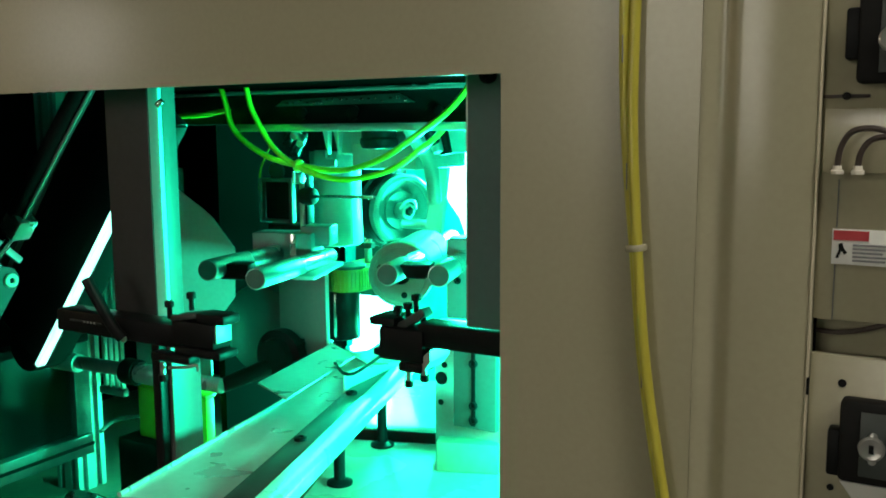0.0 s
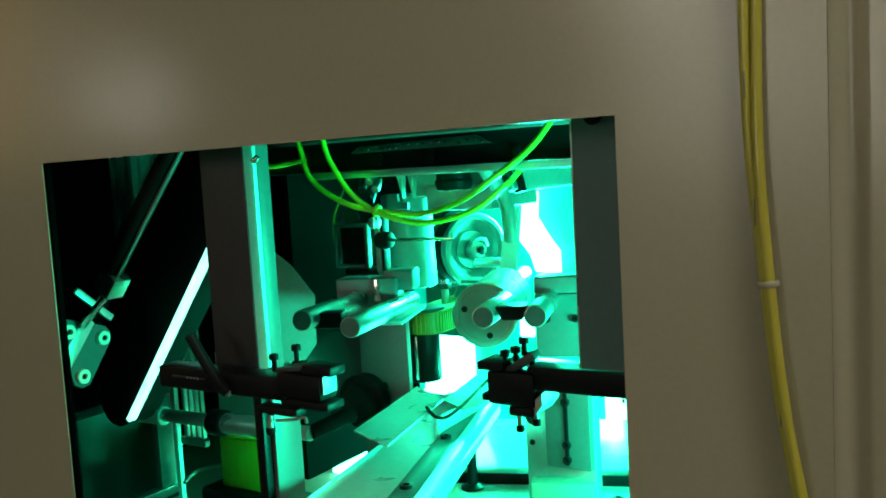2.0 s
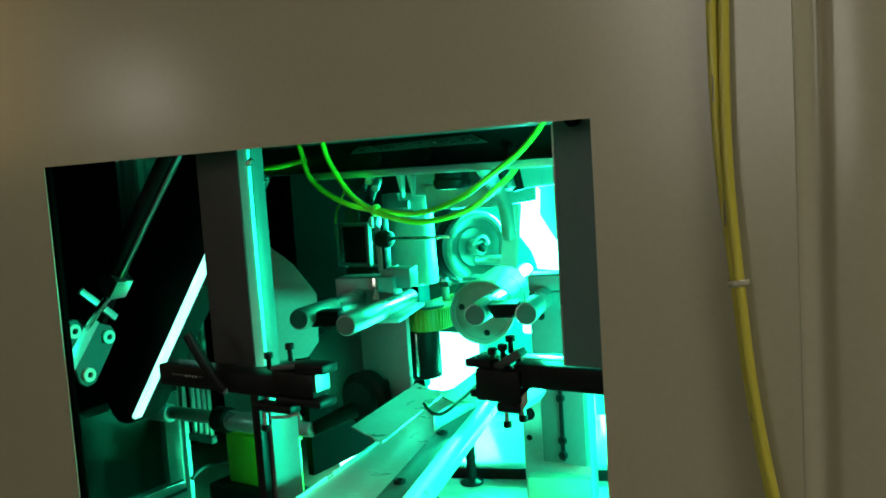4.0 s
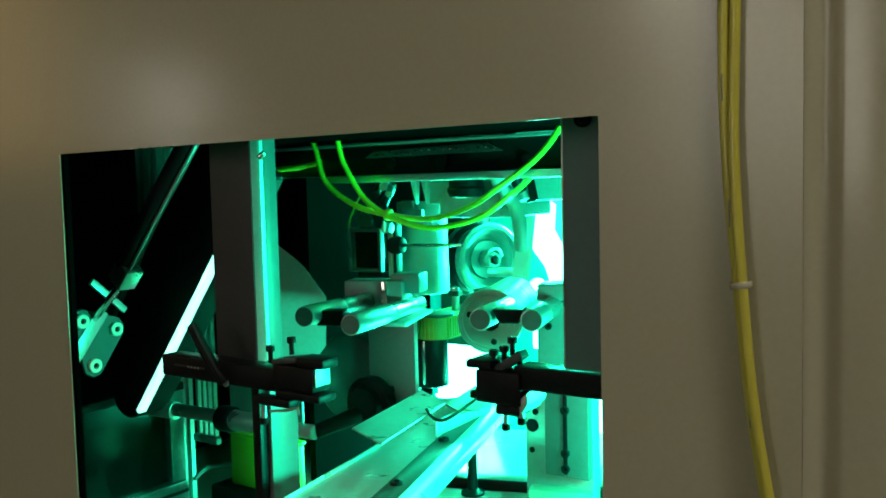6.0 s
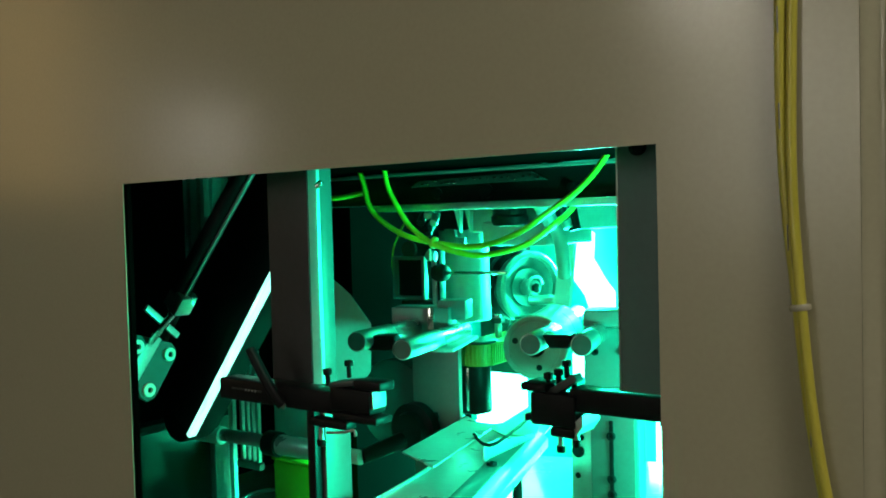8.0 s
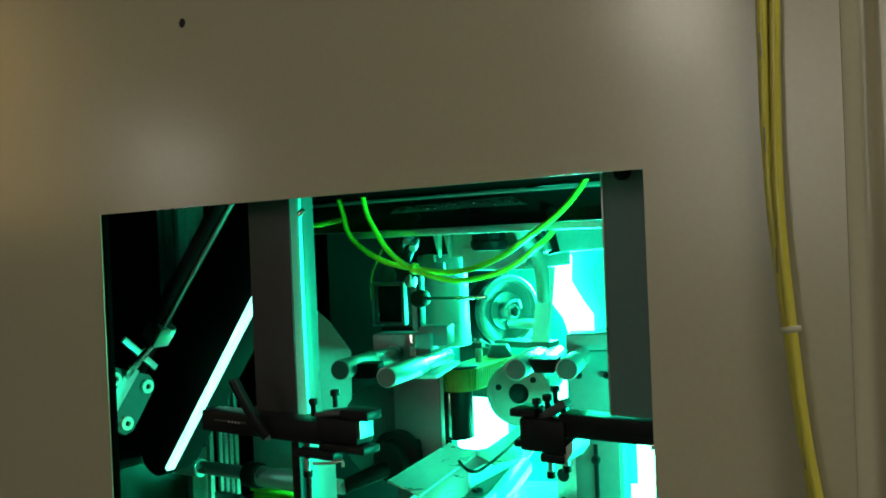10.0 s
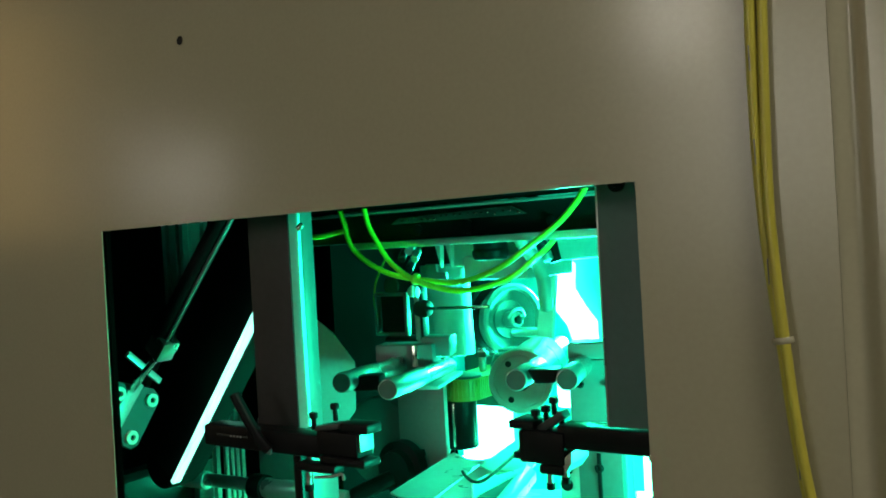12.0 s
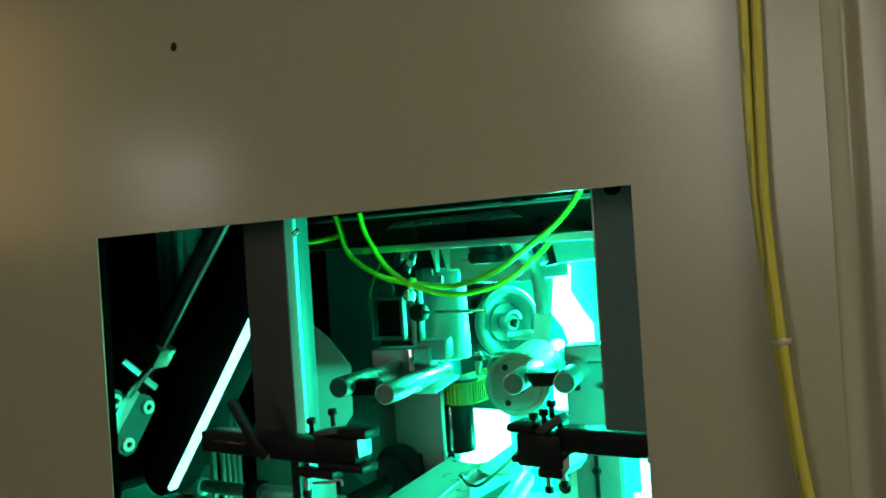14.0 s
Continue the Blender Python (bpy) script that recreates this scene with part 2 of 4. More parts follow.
# ---- the machine's front: painted sheet with the opening ----


def front_panel():
    t = thing("front_cover", 0, 0, 0.4, "cream painted sheet-metal machine panel with a rectangular opening", "panel")
    z0, z1 = 0.403, 2.0
    bm = bmesh.new()
    xs, zs = (-1.3, -0.46, 0.0, 0.0955), (z0, 0.86, 1.4, z1)
    for y, flip in ((0.0, False), (0.0009, True)):
        grid = {(i, j): bm.verts.new((x, y, z)) for i, x in enumerate(xs) for j, z in enumerate(zs)}
        for i in range(3):
            for j in range(3):
                if (i, j) != (1, 1):
                    f = [grid[i, j], grid[i + 1, j], grid[i + 1, j + 1], grid[i, j + 1]]
                    bm.faces.new(f[::-1] if flip else f)
        if not flip:
            front = grid
        else:
            back = grid
    hole = [(1, 1), (2, 1), (2, 2), (1, 2)]
    rim = [(0, 0), (1, 0), (2, 0), (3, 0), (3, 1), (3, 2), (3, 3), (2, 3), (1, 3), (0, 3), (0, 2), (0, 1)]
    for loop in (hole, rim):
        for p, q in zip(loop, loop[1:] + loop[:1]):
            bm.faces.new((front[p], front[q], back[q], back[p]))
    part("sheet", bm, CREAM, t)
    # the soft fold between the two sheets, and the sheet beyond it
    face = [(0.0957 + 0.0165 * i / 14, 0.0034 * (0.5 - 0.5 * math.cos(2 * math.pi * i / 14))) for i in range(15)]
    face += [(0.1427, 0.0), (0.1436, 0.0004), (0.144, 0.0015), (0.144, 0.010)]
    bm = plate(face + [(0.1425, 0.010), (0.1425, 0.0050), (0.0957, 0.0050)], "z", z0, z1, 0)
    part("folded_edge", bm, CREAM, t)
    # a dark bolt hole over the opening
    part("bolt_hole", lathe([(0, 0.0026), (0.0006, 0.0034), (0.0006, 0.0022), (0.0002, 0.0001)], (-0.349, -0.0002, 1.535), (-0.349, -1, 1.535), 20), BLACK, t, "dark bolt head")
    return t


front_panel()


def side_cabinet():
    t = thing("side_cabinet", 0.16, 0.006, 0.4, "cream painted recessed side panel with latches and a warning label", "panel")
    bm = bmesh.new()
    add_box(bm, 0.1442, 0.60, 0.005, 0.009, 1.2935, 2.0, 0.0004)
    add_box(bm, 0.1442, 0.60, 0.005, 0.009, 0.403, 1.2785, 0.0004)
    add_box(bm, 0.1735, 0.60, 0.005, 0.009, 1.2787, 1.2933, 0.0004)
    part("sheet", bm, CREAM, t)
    part("recess", box(0.1445, 0.1745, 0.016, 0.018, 1.276, 1.296, 0), CREAM, t)
    part("edge_strip", box(0.1432, 0.1440, -0.0006, 0.004, 1.20, 1.95, 0.0002), CREAM_EDGE, t, "bright worn sheet edge")
    part("seam", box(0.1515, 0.1519, 0.0044, 0.0056, 1.2935, 1.352, 0), GREYPLATE, t)
    part("recessed_panel", box(0.1452, 0.30, 0.0035, 0.0052, 1.3545, 1.3805, 0.0003), CREAM, t)
    part("hole", cyl((0.157, 0.0045, 1.267), (0.157, 0.0052, 1.267), 0.0017), BLACK, t)
    part("hole", cyl((0.1545, 0.0045, 1.221), (0.1545, 0.0052, 1.221), 0.0014), BLACK, t)
    part("hole", box(0.1436, 0.1448, -0.0008, 0.0005, 1.2615, 1.269, 0.0003), BLACK, t)
    part("foam_pad", plate([(0.158, 1.226), (0.19, 1.226), (0.19, 1.20), (0.164, 1.218)], "y", 0.001, 0.0045, 0.0004), WHITE, t, "torn white pad")
    return t


side_cabinet()


def latch(x, z, turn):
    t = thing("latch", x, 0.005, z, "black plastic latch with a grey metal lock cylinder", "latch", "latches of the side panel")
    part("housing", box(x, x + 0.030, -0.0045, 0.005, z - 0.0175, z + 0.0175, 0.0022), RUBBER, t)
    part("side_grip", box(x - 0.0045, x + 0.0025, -0.003, 0.005, z - 0.010 * 1.2 + turn, z + 0.008 + turn, 0.0012), BLACK, t)
    part("face", box(x + 0.008, x + 0.026, -0.0052, -0.0046, z - 0.0135, z + 0.0135, 0.0002), DARKGREEN, t, "worn grey face plate")
    c = (x + 0.0125, -0.0054, z - 0.001)
    part("lock_cylinder", lathe([(0, 0.0052), (0.0012, 0.0050), (0.0016, 0.0042), (0.0012, 0.0026), (0.0012, 0.0001)], c, (c[0], -1, c[2]), 24), STEEL, t, "scratched bright metal")
    for dz in (-0.0052, 0.0052):
        part("rivet", cyl((c[0] + 0.0005, -0.0054, c[2] + dz), (c[0] + 0.0005, -0.0064, c[2] + dz), 0.0016, None, 12, 0.0003), STEEL, t)
    part("slot", box(c[0] - 0.0009, c[0] + 0.0009, -0.0072, -0.0066, c[2] - 0.0018, c[2] + 0.0018, 0.0002), BLACK, t)
    return t


latch(0.1565, 1.4075, 0.004)
latch(0.1575, 1.2450, -0.004)


def warning_label():
    t = thing("warning_label", 0.161, 0.0046, 1.318, "small white safety label with a red header and grey print", "label")
    part("sheet", box(0.1502, 0.1722, 0.0040, 0.0046, 1.3172, 1.3318, 0.0001), WHITE, t)
    part("header", box(0.1508, 0.1640, 0.0036, 0.00395, 1.3272, 1.3312, 0), RED, t, "red header bar")
    part("pictogram", plate([(0.1528, 1.3256), (0.1542, 1.3262), (0.1548, 1.3240), (0.1562, 1.3222), (0.1552, 1.3212), (0.1540, 1.3228), (0.1528, 1.3196), (0.1518, 1.3200), (0.1530, 1.3232)], "y", 0.0036, 0.00395, 0), BLACK, t, "black pictogram")
    for i in range(5):
        z = 1.3254 - i * 0.0016
        part("text_line", box(0.1582, 0.1715 - 0.0011 * (i % 3), 0.0036, 0.00395, z - 0.0004, z + 0.0004, 0), INK, t)
    return t


warning_label()


def cable_loop():
    t = thing("cable_loop", 0.156, 0.0, 1.357, "two dark cables bent into nylon glands on the panel", "cable")
    for x, h in ((0.1515, 0.0150), (0.1590, 0.0118)):
        part("cable", tube([(x, -0.003, 1.3575), (x + 0.001, -0.0038, 1.3575 + h * 0.5), (x + 0.005, -0.005, 1.3575 + h * 0.92), (x + 0.013, -0.006, 1.3575 + h), (x + 0.022, -0.005, 1.3575 + h * 0.8)], 0.0012), WIRE, t)
        part("gland", lathe([(0, 0.0024), (0.0014, 0.0025), (0.0018, 0.0018), (0.0034, 0.0017)], (x, -0.003, 1.3545), (x, -0.003, 1.36), 14), NYLON, t, "off-white nylon gland")
    return t


cable_loop()
ob = thing("panel_strap", 0.152, 0.0045, 1.3855, "short dark strap screwed to the cream panel", "strap")
part("strap", box(0.1442, 0.1615, 0.0034, 0.0049, 1.3848, 1.3862, 0.0003), WIRE, ob)
screw(ob, (0.153, 0.0034, 1.3855), (0, -1, 0), 0.0016, 0.0012)
ob = thing("loose_cable", 0.16, 0.012, 1.288, "dark cable crossing the panel recess", "cable")
part("cable", tube([(0.1446, 0.0135, 1.2868), (0.153, 0.0135, 1.2866), (0.162, 0.0130, 1.2885), (0.170, 0.0120, 1.2915), (0.1738, 0.0115, 1.2930)], 0.0011), WIRE, ob)


def outer_hoses():
    t = thing("yellow_air_hose", 0.07, -0.004, 1.32, "pair of yellow air hoses hanging down the panel", "hose")
    path = ((0.0760, 1.80), (0.0672, 1.60), (0.0640, 1.50), (0.0630, 1.43), (0.0646, 1.375), (0.0698, 1.319), (0.0748, 1.268), (0.0825, 1.220), (0.096, 1.150), (0.116, 1.05), (0.13, 0.90))
    part("hose", tube([(x - 0.0006, -0.0036, z) for x, z in path], 0.0026), HOSE_OUT, t)
    part("hose", tube([(x + 0.0042 * min(1, max(0, (z - 1.31) / 0.15)) + 0.0012, -0.0034 - 0.003 * min(1, max(0, (1.46 - z) / 0.12)), z + 0.002) for x, z in path], 0.0024), HOSE_OUT, t)
    part("tie", lathe([(0, 0.0046), (0.0008, 0.0050), (0.0022, 0.0050), (0.0030, 0.0046)], (0.0705, -0.0045, 1.3185), (0.0697, -0.0045, 1.325), 16), CREAM, t, "dull beige tie")
    for z in (1.452, 1.408, 1.352, 1.262):
        x = np.interp(z, [p[1] for p in path[::-1]], [p[0] for p in path[::-1]])
        part("printed_mark", tube([(x - 0.0012, -0.0064, z + 0.006), (x - 0.0010, -0.0064, z - 0.006)], 0.0003, 6, 2), INK, t)
    return t


outer_hoses()

# ---- inside the machine: enclosure, with the interior's shade put into its colour ----
slab("enclosure_back", -1.1, 0.30, 0.86, 0.88, 0.70, 1.56, SHADEWALL, "inner back wall of the machine, blackened for shade", "wall")
slab("enclosure_side", -1.12, -1.10, 0.01, 0.88, 0.70, 1.56, SHADEWALL, "inner side wall of the machine, blackened for shade", "wall")
slab("enclosure_partition", 0.10, 0.102, 0.01, 0.88, 0.70, 1.56, SHADEWALL, "inner side wall of the machine, blackened for shade", "wall")
slab("enclosure_top", -1.12, 0.30, 0.004, 0.88, 1.56, 1.58, SHADEWALL, "inner roof of the machine, blackened for shade", "wall")
# linings added to keep green light off the back of the sheet
slab("panel_lining_west", -1.1, -0.4604, 0.0035, 0.0080, 0.70, 1.56, SHADEWALL, "added lining behind the front sheet, blackened for shade", "wall")
slab("panel_lining_east", 0.002, 0.099, 0.0060, 0.0090, 0.70, 1.56, SHADEWALL, "added lining behind the front sheet, blackened for shade", "wall")
slab("panel_lining_top", -0.473, 0.001, 0.0035, 0.0080, 1.4060, 1.56, SHADEWALL, "added lining behind the front sheet, blackened for shade", "wall")
# added screen, blocks the green lamps towards the left of the machine
slab("light_screen", -0.605, -0.595, 0.42, 0.859, 0.99, 1.559, SHADEWALL, "added black screen that keeps green light off the left", "wall")
slab("machine_bed", -1.1, 0.30, 0.006, 0.86, 0.86, 0.90, OLIVE, "olive painted machine bed", "floor")


def profile_post(name, x, y, z0, z1, size, label):
    """An aluminium profile with two grooves on each face."""
    h, g, d = size / 2, size * 0.09, size * 0.16
    pts = []
    for k in range(4):
        side = [(-h, -h), (-h * 0.5 - g, -h), (-h * 0.5 - g, -h + d), (-h * 0.5 + g, -h + d), (-h * 0.5 + g, -h), (h * 0.5 - g, -h), (h * 0.5 - g, -h + d), (h * 0.5 + g, -h + d), (h * 0.5 + g, -h)]
        c, s = ((1, 0), (0, 1), (-1, 0), (0, -1))[k]
        pts += [(x + c * u - s * v, y + s * u + c * v) for u, v in side]
    t = thing(name, x, y, z0, label, "profile")
    part("bar", plate(pts, "z", z0, z1, 0), ALU, t, "", False)
    return t


profile_post("aluminium_post", -0.806, 0.360, 0.90, 1.55, 0.043, "grooved aluminium profile post")
ob = thing("guard_frame", -0.745, 0.17, 0.98, "aluminium guard frame with a smoked pane", "frame")
for z, s in ((0.986, 0.026), (1.122, 0.010)):
    bm = box(-0.752, -0.728, 0.02, 0.322, z - s / 2, z + s / 2, 0.001)
    part("rail", bm, DULLSTEEL if s > 0.02 else BLACK, ob)
    if s > 0.02:
        part("groove", box(-0.7282, -0.7270, 0.02, 0.322, z - 0.002, z + 0.002, 0), RUBBER, ob)
part("upright", box(-0.752, -0.730, 0.300, 0.322, 1.0, 1.116, 0.001), DULLSTEEL, ob)
part("pane", box(-0.744, -0.740, 0.02, 0.300, 1.0, 1.116, 0), PANE, ob, "smoked plastic pane")


def air_manifold():
    t = thing("air_manifold", -0.62, 0.31, 1.2, "dark valve manifold with a row of round fittings", "manifold")
    part("body", box(-0.672, -0.632, 0.362, 0.40, 1.05, 1.33, 0.002), DARKGREEN, t)
    for i in range(6):
        z = 1.265 - i * 0.0205
        part("fitting", lathe([(0, 0.0085), (0.008, 0.0085), (0.012, 0.006), (0.012, 0.0035), (0.006, 0.003), (0.006, 0.0001)], (-0.648, 0.362, z), (-0.648, 0, z), 16), ALU, t)
    for i in range(4):
        part("fin", box(-0.752 + i * 0.0105, -0.748 + i * 0.0105, 0.36, 0.366, 1.046, 1.40, 0.0005), ALU, t)
    part("fin_foot", box(-0.760, -0.714, 0.359, 0.368, 1.036, 1.0455, 0.001), DULLSTEEL, t)
    return t


air_manifold()

# ---- inclined conveyor with its cylinder and bracket ----


def inclined_conveyor():
    t = thing("inclined_conveyor", -0.52, 0.10, 1.16, "black inclined conveyor with a lit edge strip, made to glow", "conveyor")
    m = Matrix.Translation((-0.5885, 0.055, 1.1425)) @ Matrix.Rotation(-math.atan2(0.150, 0.117), 4, "Y")
    part("body", box(-0.002, 0.298, 0.100, 0.140, 0.004, 0.098, 0.003, m), BLACK, t)
    # this edge is no lamp: its glow stands in for strong reflected light
    part("side_edge", box(0.0, 0.298, 0.097, 0.1065, -0.001, 0.0035, 0.0005, m), GLOW_STRIP, t, "lit edge strip, its reflected light made by glow")
    part("belt", box(0.004, 0.298, 0.109, 0.134, -0.0005, 0.0032, 0.0005, m), RUBBER, t)
    part("end_roller", cyl(m @ Vector((-0.004, 0.104, 0.03)), m @ Vector((-0.004, 0.138, 0.03)), 0.026, None, 24, 0.002), RUBBER, t)
    part("upper_rail", box(0.02, 0.298, 0.092, 0.099, 0.084, 0.096, 0.001, m), DARKGREEN, t)
    return t


inclined_conveyor()


def air_cylinder():
    t = thing("air_cylinder", -0.53, 0.085, 1.29, "slim black air cylinder with a steel end block", "cylinder")
    part("barrel", cyl((-0.5000, 0.082, 1.3040), (-0.3900, 0.082, 1.4260), 0.0088, None, 24, 0.001), BLACK, t)
    part("tie_rod", cyl((-0.4905, 0.080, 1.3000), (-0.3805, 0.080, 1.4220), 0.0016, None, 10), DULLSTEEL, t)
    part("end_block", box(-0.011, 0.011, 0.074, 0.092, -0.010, 0.010, 0.0015, Matrix.Translation((-0.5000, 0, 1.2960)) @ Matrix.Rotation(radians(-48), 4, "Y")), STEEL, t)
    part("piston_rod", cyl((-0.5745, 0.095, 1.245), (-0.5080, 0.085, 1.2880), 0.0036, None, 16), POLISHED, t)
    part("link_plate", box(-0.5665, -0.5625, -0.024, 0.024, -0.0032, 0.0032, 0.0005, Matrix.Translation((0, 0.108, 1.2700)) @ Matrix.Rotation(radians(-42), 4, "X")), ALU, t)
    return t


air_cylinder()


def pivot_bracket():
    t = thing("pivot_bracket", -0.565, 0.095, 1.19, "steel pivot plate held by three round nuts", "bracket")
    part("plate", plate([(0.068, 1.252), (0.073, 1.259), (0.081, 1.2605), (0.120, 1.2475), (0.125, 1.2400), (0.124, 1.2320), (0.098, 1.1960), (0.089, 1.1935), (0.081, 1.1985)], "x", -0.5700, -0.5660), DARKGREEN, t)
    for y, z in ((0.079, 1.2492), (0.115, 1.2368), (0.090, 1.2052)):
        part("nut", lathe([(0, 0.0068), (0.003, 0.0068), (0.0038, 0.0060), (0.0038, 0.0030), (0.001, 0.0026), (0.001, 0.0001)], (-0.5659, y, z), (1, y, z), 20), NYLON, t, "pale round nut")
        part("bore", cyl((-0.5648, y, z), (-0.5640, y, z), 0.0028, None, 14), RUBBER, t)
    part("arm", box(-0.5658, -0.5650, -0.0065, 0.0065, -0.045, 0.040, 0.0008, Matrix.Translation((0, 0.078, 1.225)) @ Matrix.Rotation(radians(-38), 4, "X")), ALU, t)
    return t


pivot_bracket()

# ---- hanging front plates, cross beam ----


def left_support():
    t = thing("support_post", -0.41, 0.14, 0.95, "grey steel post with a shade-dark front and bright slanted edge", "post")
    # darker front and lighter bevel: the fall of light is put into the colours
    part("front_plate", box(-0.4195, -0.3690, 0.118, 0.126, 1.219, 1.585, 0.0008), SHADEPLATE, t)
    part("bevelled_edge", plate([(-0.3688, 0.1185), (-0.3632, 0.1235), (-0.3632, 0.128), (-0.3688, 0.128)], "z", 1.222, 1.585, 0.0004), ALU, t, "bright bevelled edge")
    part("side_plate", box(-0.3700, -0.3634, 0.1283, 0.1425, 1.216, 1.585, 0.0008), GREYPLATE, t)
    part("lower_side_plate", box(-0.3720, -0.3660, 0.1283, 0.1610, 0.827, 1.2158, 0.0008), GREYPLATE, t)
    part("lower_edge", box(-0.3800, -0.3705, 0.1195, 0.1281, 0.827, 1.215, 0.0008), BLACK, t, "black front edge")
    return t


SIZE = sized(0.865)
left_support()
SIZE = sized(1.0)
ob = thing("hanging_plate", -0.02, 0.05, 1.26, "flat grey steel plate hanging beside the opening", "plate")
part("plate", box(-0.0455, 0.03, 0.050, 0.058, 1.2605, 1.55, 0.0008), GREENLIT, ob)
screw(ob, (-0.032, 0.050, 1.403), (0, -1, 0), 0.0050, 0.003)
part("edge", box(-0.0468, -0.0457, 0.0508, 0.060, 1.2605, 1.55, 0.0003), STEEL, ob, "bright edge")


def cross_beam():
    t = thing("cross_beam", -0.33, 0.33, 1.375, "dark steel cross beam with bright edges and a nameplate", "beam")
    part("web", box(-0.60, -0.090, 0.312, 0.330, 1.3810, 1.4108, 0.001), BLACK, t)
    part("top_edge", box(-0.60, -0.090, 0.306, 0.330, 1.4112, 1.4142, 0.0005), ALU, t, "bright steel edge")
    part("lower_lip", box(-0.455, -0.090, 0.304, 0.338, 1.3735, 1.3808, 0.0008), ALU, t, "bright steel lip")
    # black box that fills the band of shade over the beam
    part("housing", box(-0.60, -0.050, 0.010, 0.330, 1.4165, 1.55, 0.002), SHADEWALL, t)
    part("nameplate", plate([(-0.405, 1.3985), (-0.240, 1.3995), (-0.258, 1.4080), (-0.395, 1.4045)], "y", 0.3085, 0.3115, 0.0003), DARKGREEN, t, "perforated metal strip")
    random.seed(4)
    for i in range(18):
        x = -0.39 + 0.0082 * i + random.uniform(-0.001, 0.001)
        z = 1.4005 + random.choice((0, 0.0025))
        part("chip", box(x, x + random.uniform(0.002, 0.005), 0.3070, 0.3083, z, z + 0.0016, 0.0002), POLISHED if i % 3 else BLACK, t)
    for x, r in ((-0.372, 0.010), (-0.310, 0.012), (-0.215, 0.008)):
        part("bolt", cyl((x, 0.312, 1.391), (x, 0.3085, 1.391), r * 0.6, None, 18, 0.0006), BLACK, t)
    return t


cross_beam()

# ---- clamps ----


def clamp_left():
    t = thing("sensor_clamp", -0.33, 0.08, 1.20, "black clamp arm with a block, screws and a lever", "clamp")
    part("arm", box(-0.448, -0.310, 0.080, 0.102, 1.2095, 1.2280, 0.0022), BLACK, t)
    part("groove", box(-0.430, -0.392, 0.0792, 0.0800, 1.2196, 1.2212, 0.0002), DARKGREEN, t)
    part("bar", box(-0.309, -0.2668, 0.076, 0.096, 1.2140, 1.2330, 0.002), BLACK, t)
    part("upper_jaw", box(-0.312, -0.286, 0.078, 0.094, 1.2333, 1.2378, 0.0012, Matrix.Translation((-0.299, 0, 1.2355)) @ Matrix.Rotation(radians(-9), 4, "Y") @ Matrix.Translation((0.299, 0, -1.2355))), DARKGREEN, t, "worn steel jaw")
    part("jaw_block", box(-0.2835, -0.2560, 0.076, 0.094, 1.2333, 1.2408, 0.0015), BLACK, t)
    part("end_face", box(-0.2666, -0.2650, 0.078, 0.094, 1.2190, 1.2325, 0.0005), ALU, t, "bare steel end face")
    part("lower_jaw", box(-0.305, -0.2590, 0.074, 0.094, 1.2075, 1.2136, 0.0015), BLACK, t)
    part("tongue", box(-0.3285, -0.2880, 0.072, 0.084, 1.2010, 1.2072, 0.0012), BLACK, t)
    part("spring_clip", tube([(-0.308, 0.0715, 1.1975), (-0.290, 0.0715, 1.2000), (-0.2795, 0.0715, 1.2030), (-0.2780, 0.0715, 1.1985)], 0.0012, 8, 4), STEEL, t, "bright wire clip")
    for x, z in ((-0.3140, 1.2370), (-0.2907, 1.2455)):
        part("stem", cyl((x, 0.080, z - 0.004), (x, 0.080, z + 0.006), 0.0020, None, 10), BLACK, t)
        screw(t, (x, 0.080, z + 0.005), (0, 0, 1), 0.0036, 0.0045)
    part("stem", cyl((-0.3130, 0.070, 1.1890), (-0.3130, 0.070, 1.2012), 0.0022, None, 10), STEEL, t)
    screw(t, (-0.3130, 0.070, 1.1920), (0, 0, -1), 0.0036, 0.0050)
    part("lever", tube([(-0.3630, 0.076, 1.2130), (-0.3685, 0.072, 1.2220), (-0.3830, 0.068, 1.2470), (-0.3900, 0.067, 1.2590)], 0.0046, 12, 4), BLACK, t)
    part("rivet", cyl((-0.366, 0.0800, 1.2115), (-0.366, 0.0785, 1.2115), 0.0032, None, 14, 0.0004), STEEL, t)
    for dx in (0, 0.004, 0.008, 0.012):
        part("engraved_mark", box(-0.412 + dx, -0.4105 + dx, 0.0786, 0.0792, 1.2196, 1.2212, 0), ALU, t)
    return t


SIZE = sized(0.885)
clamp_left()
SIZE = sized(1.0)


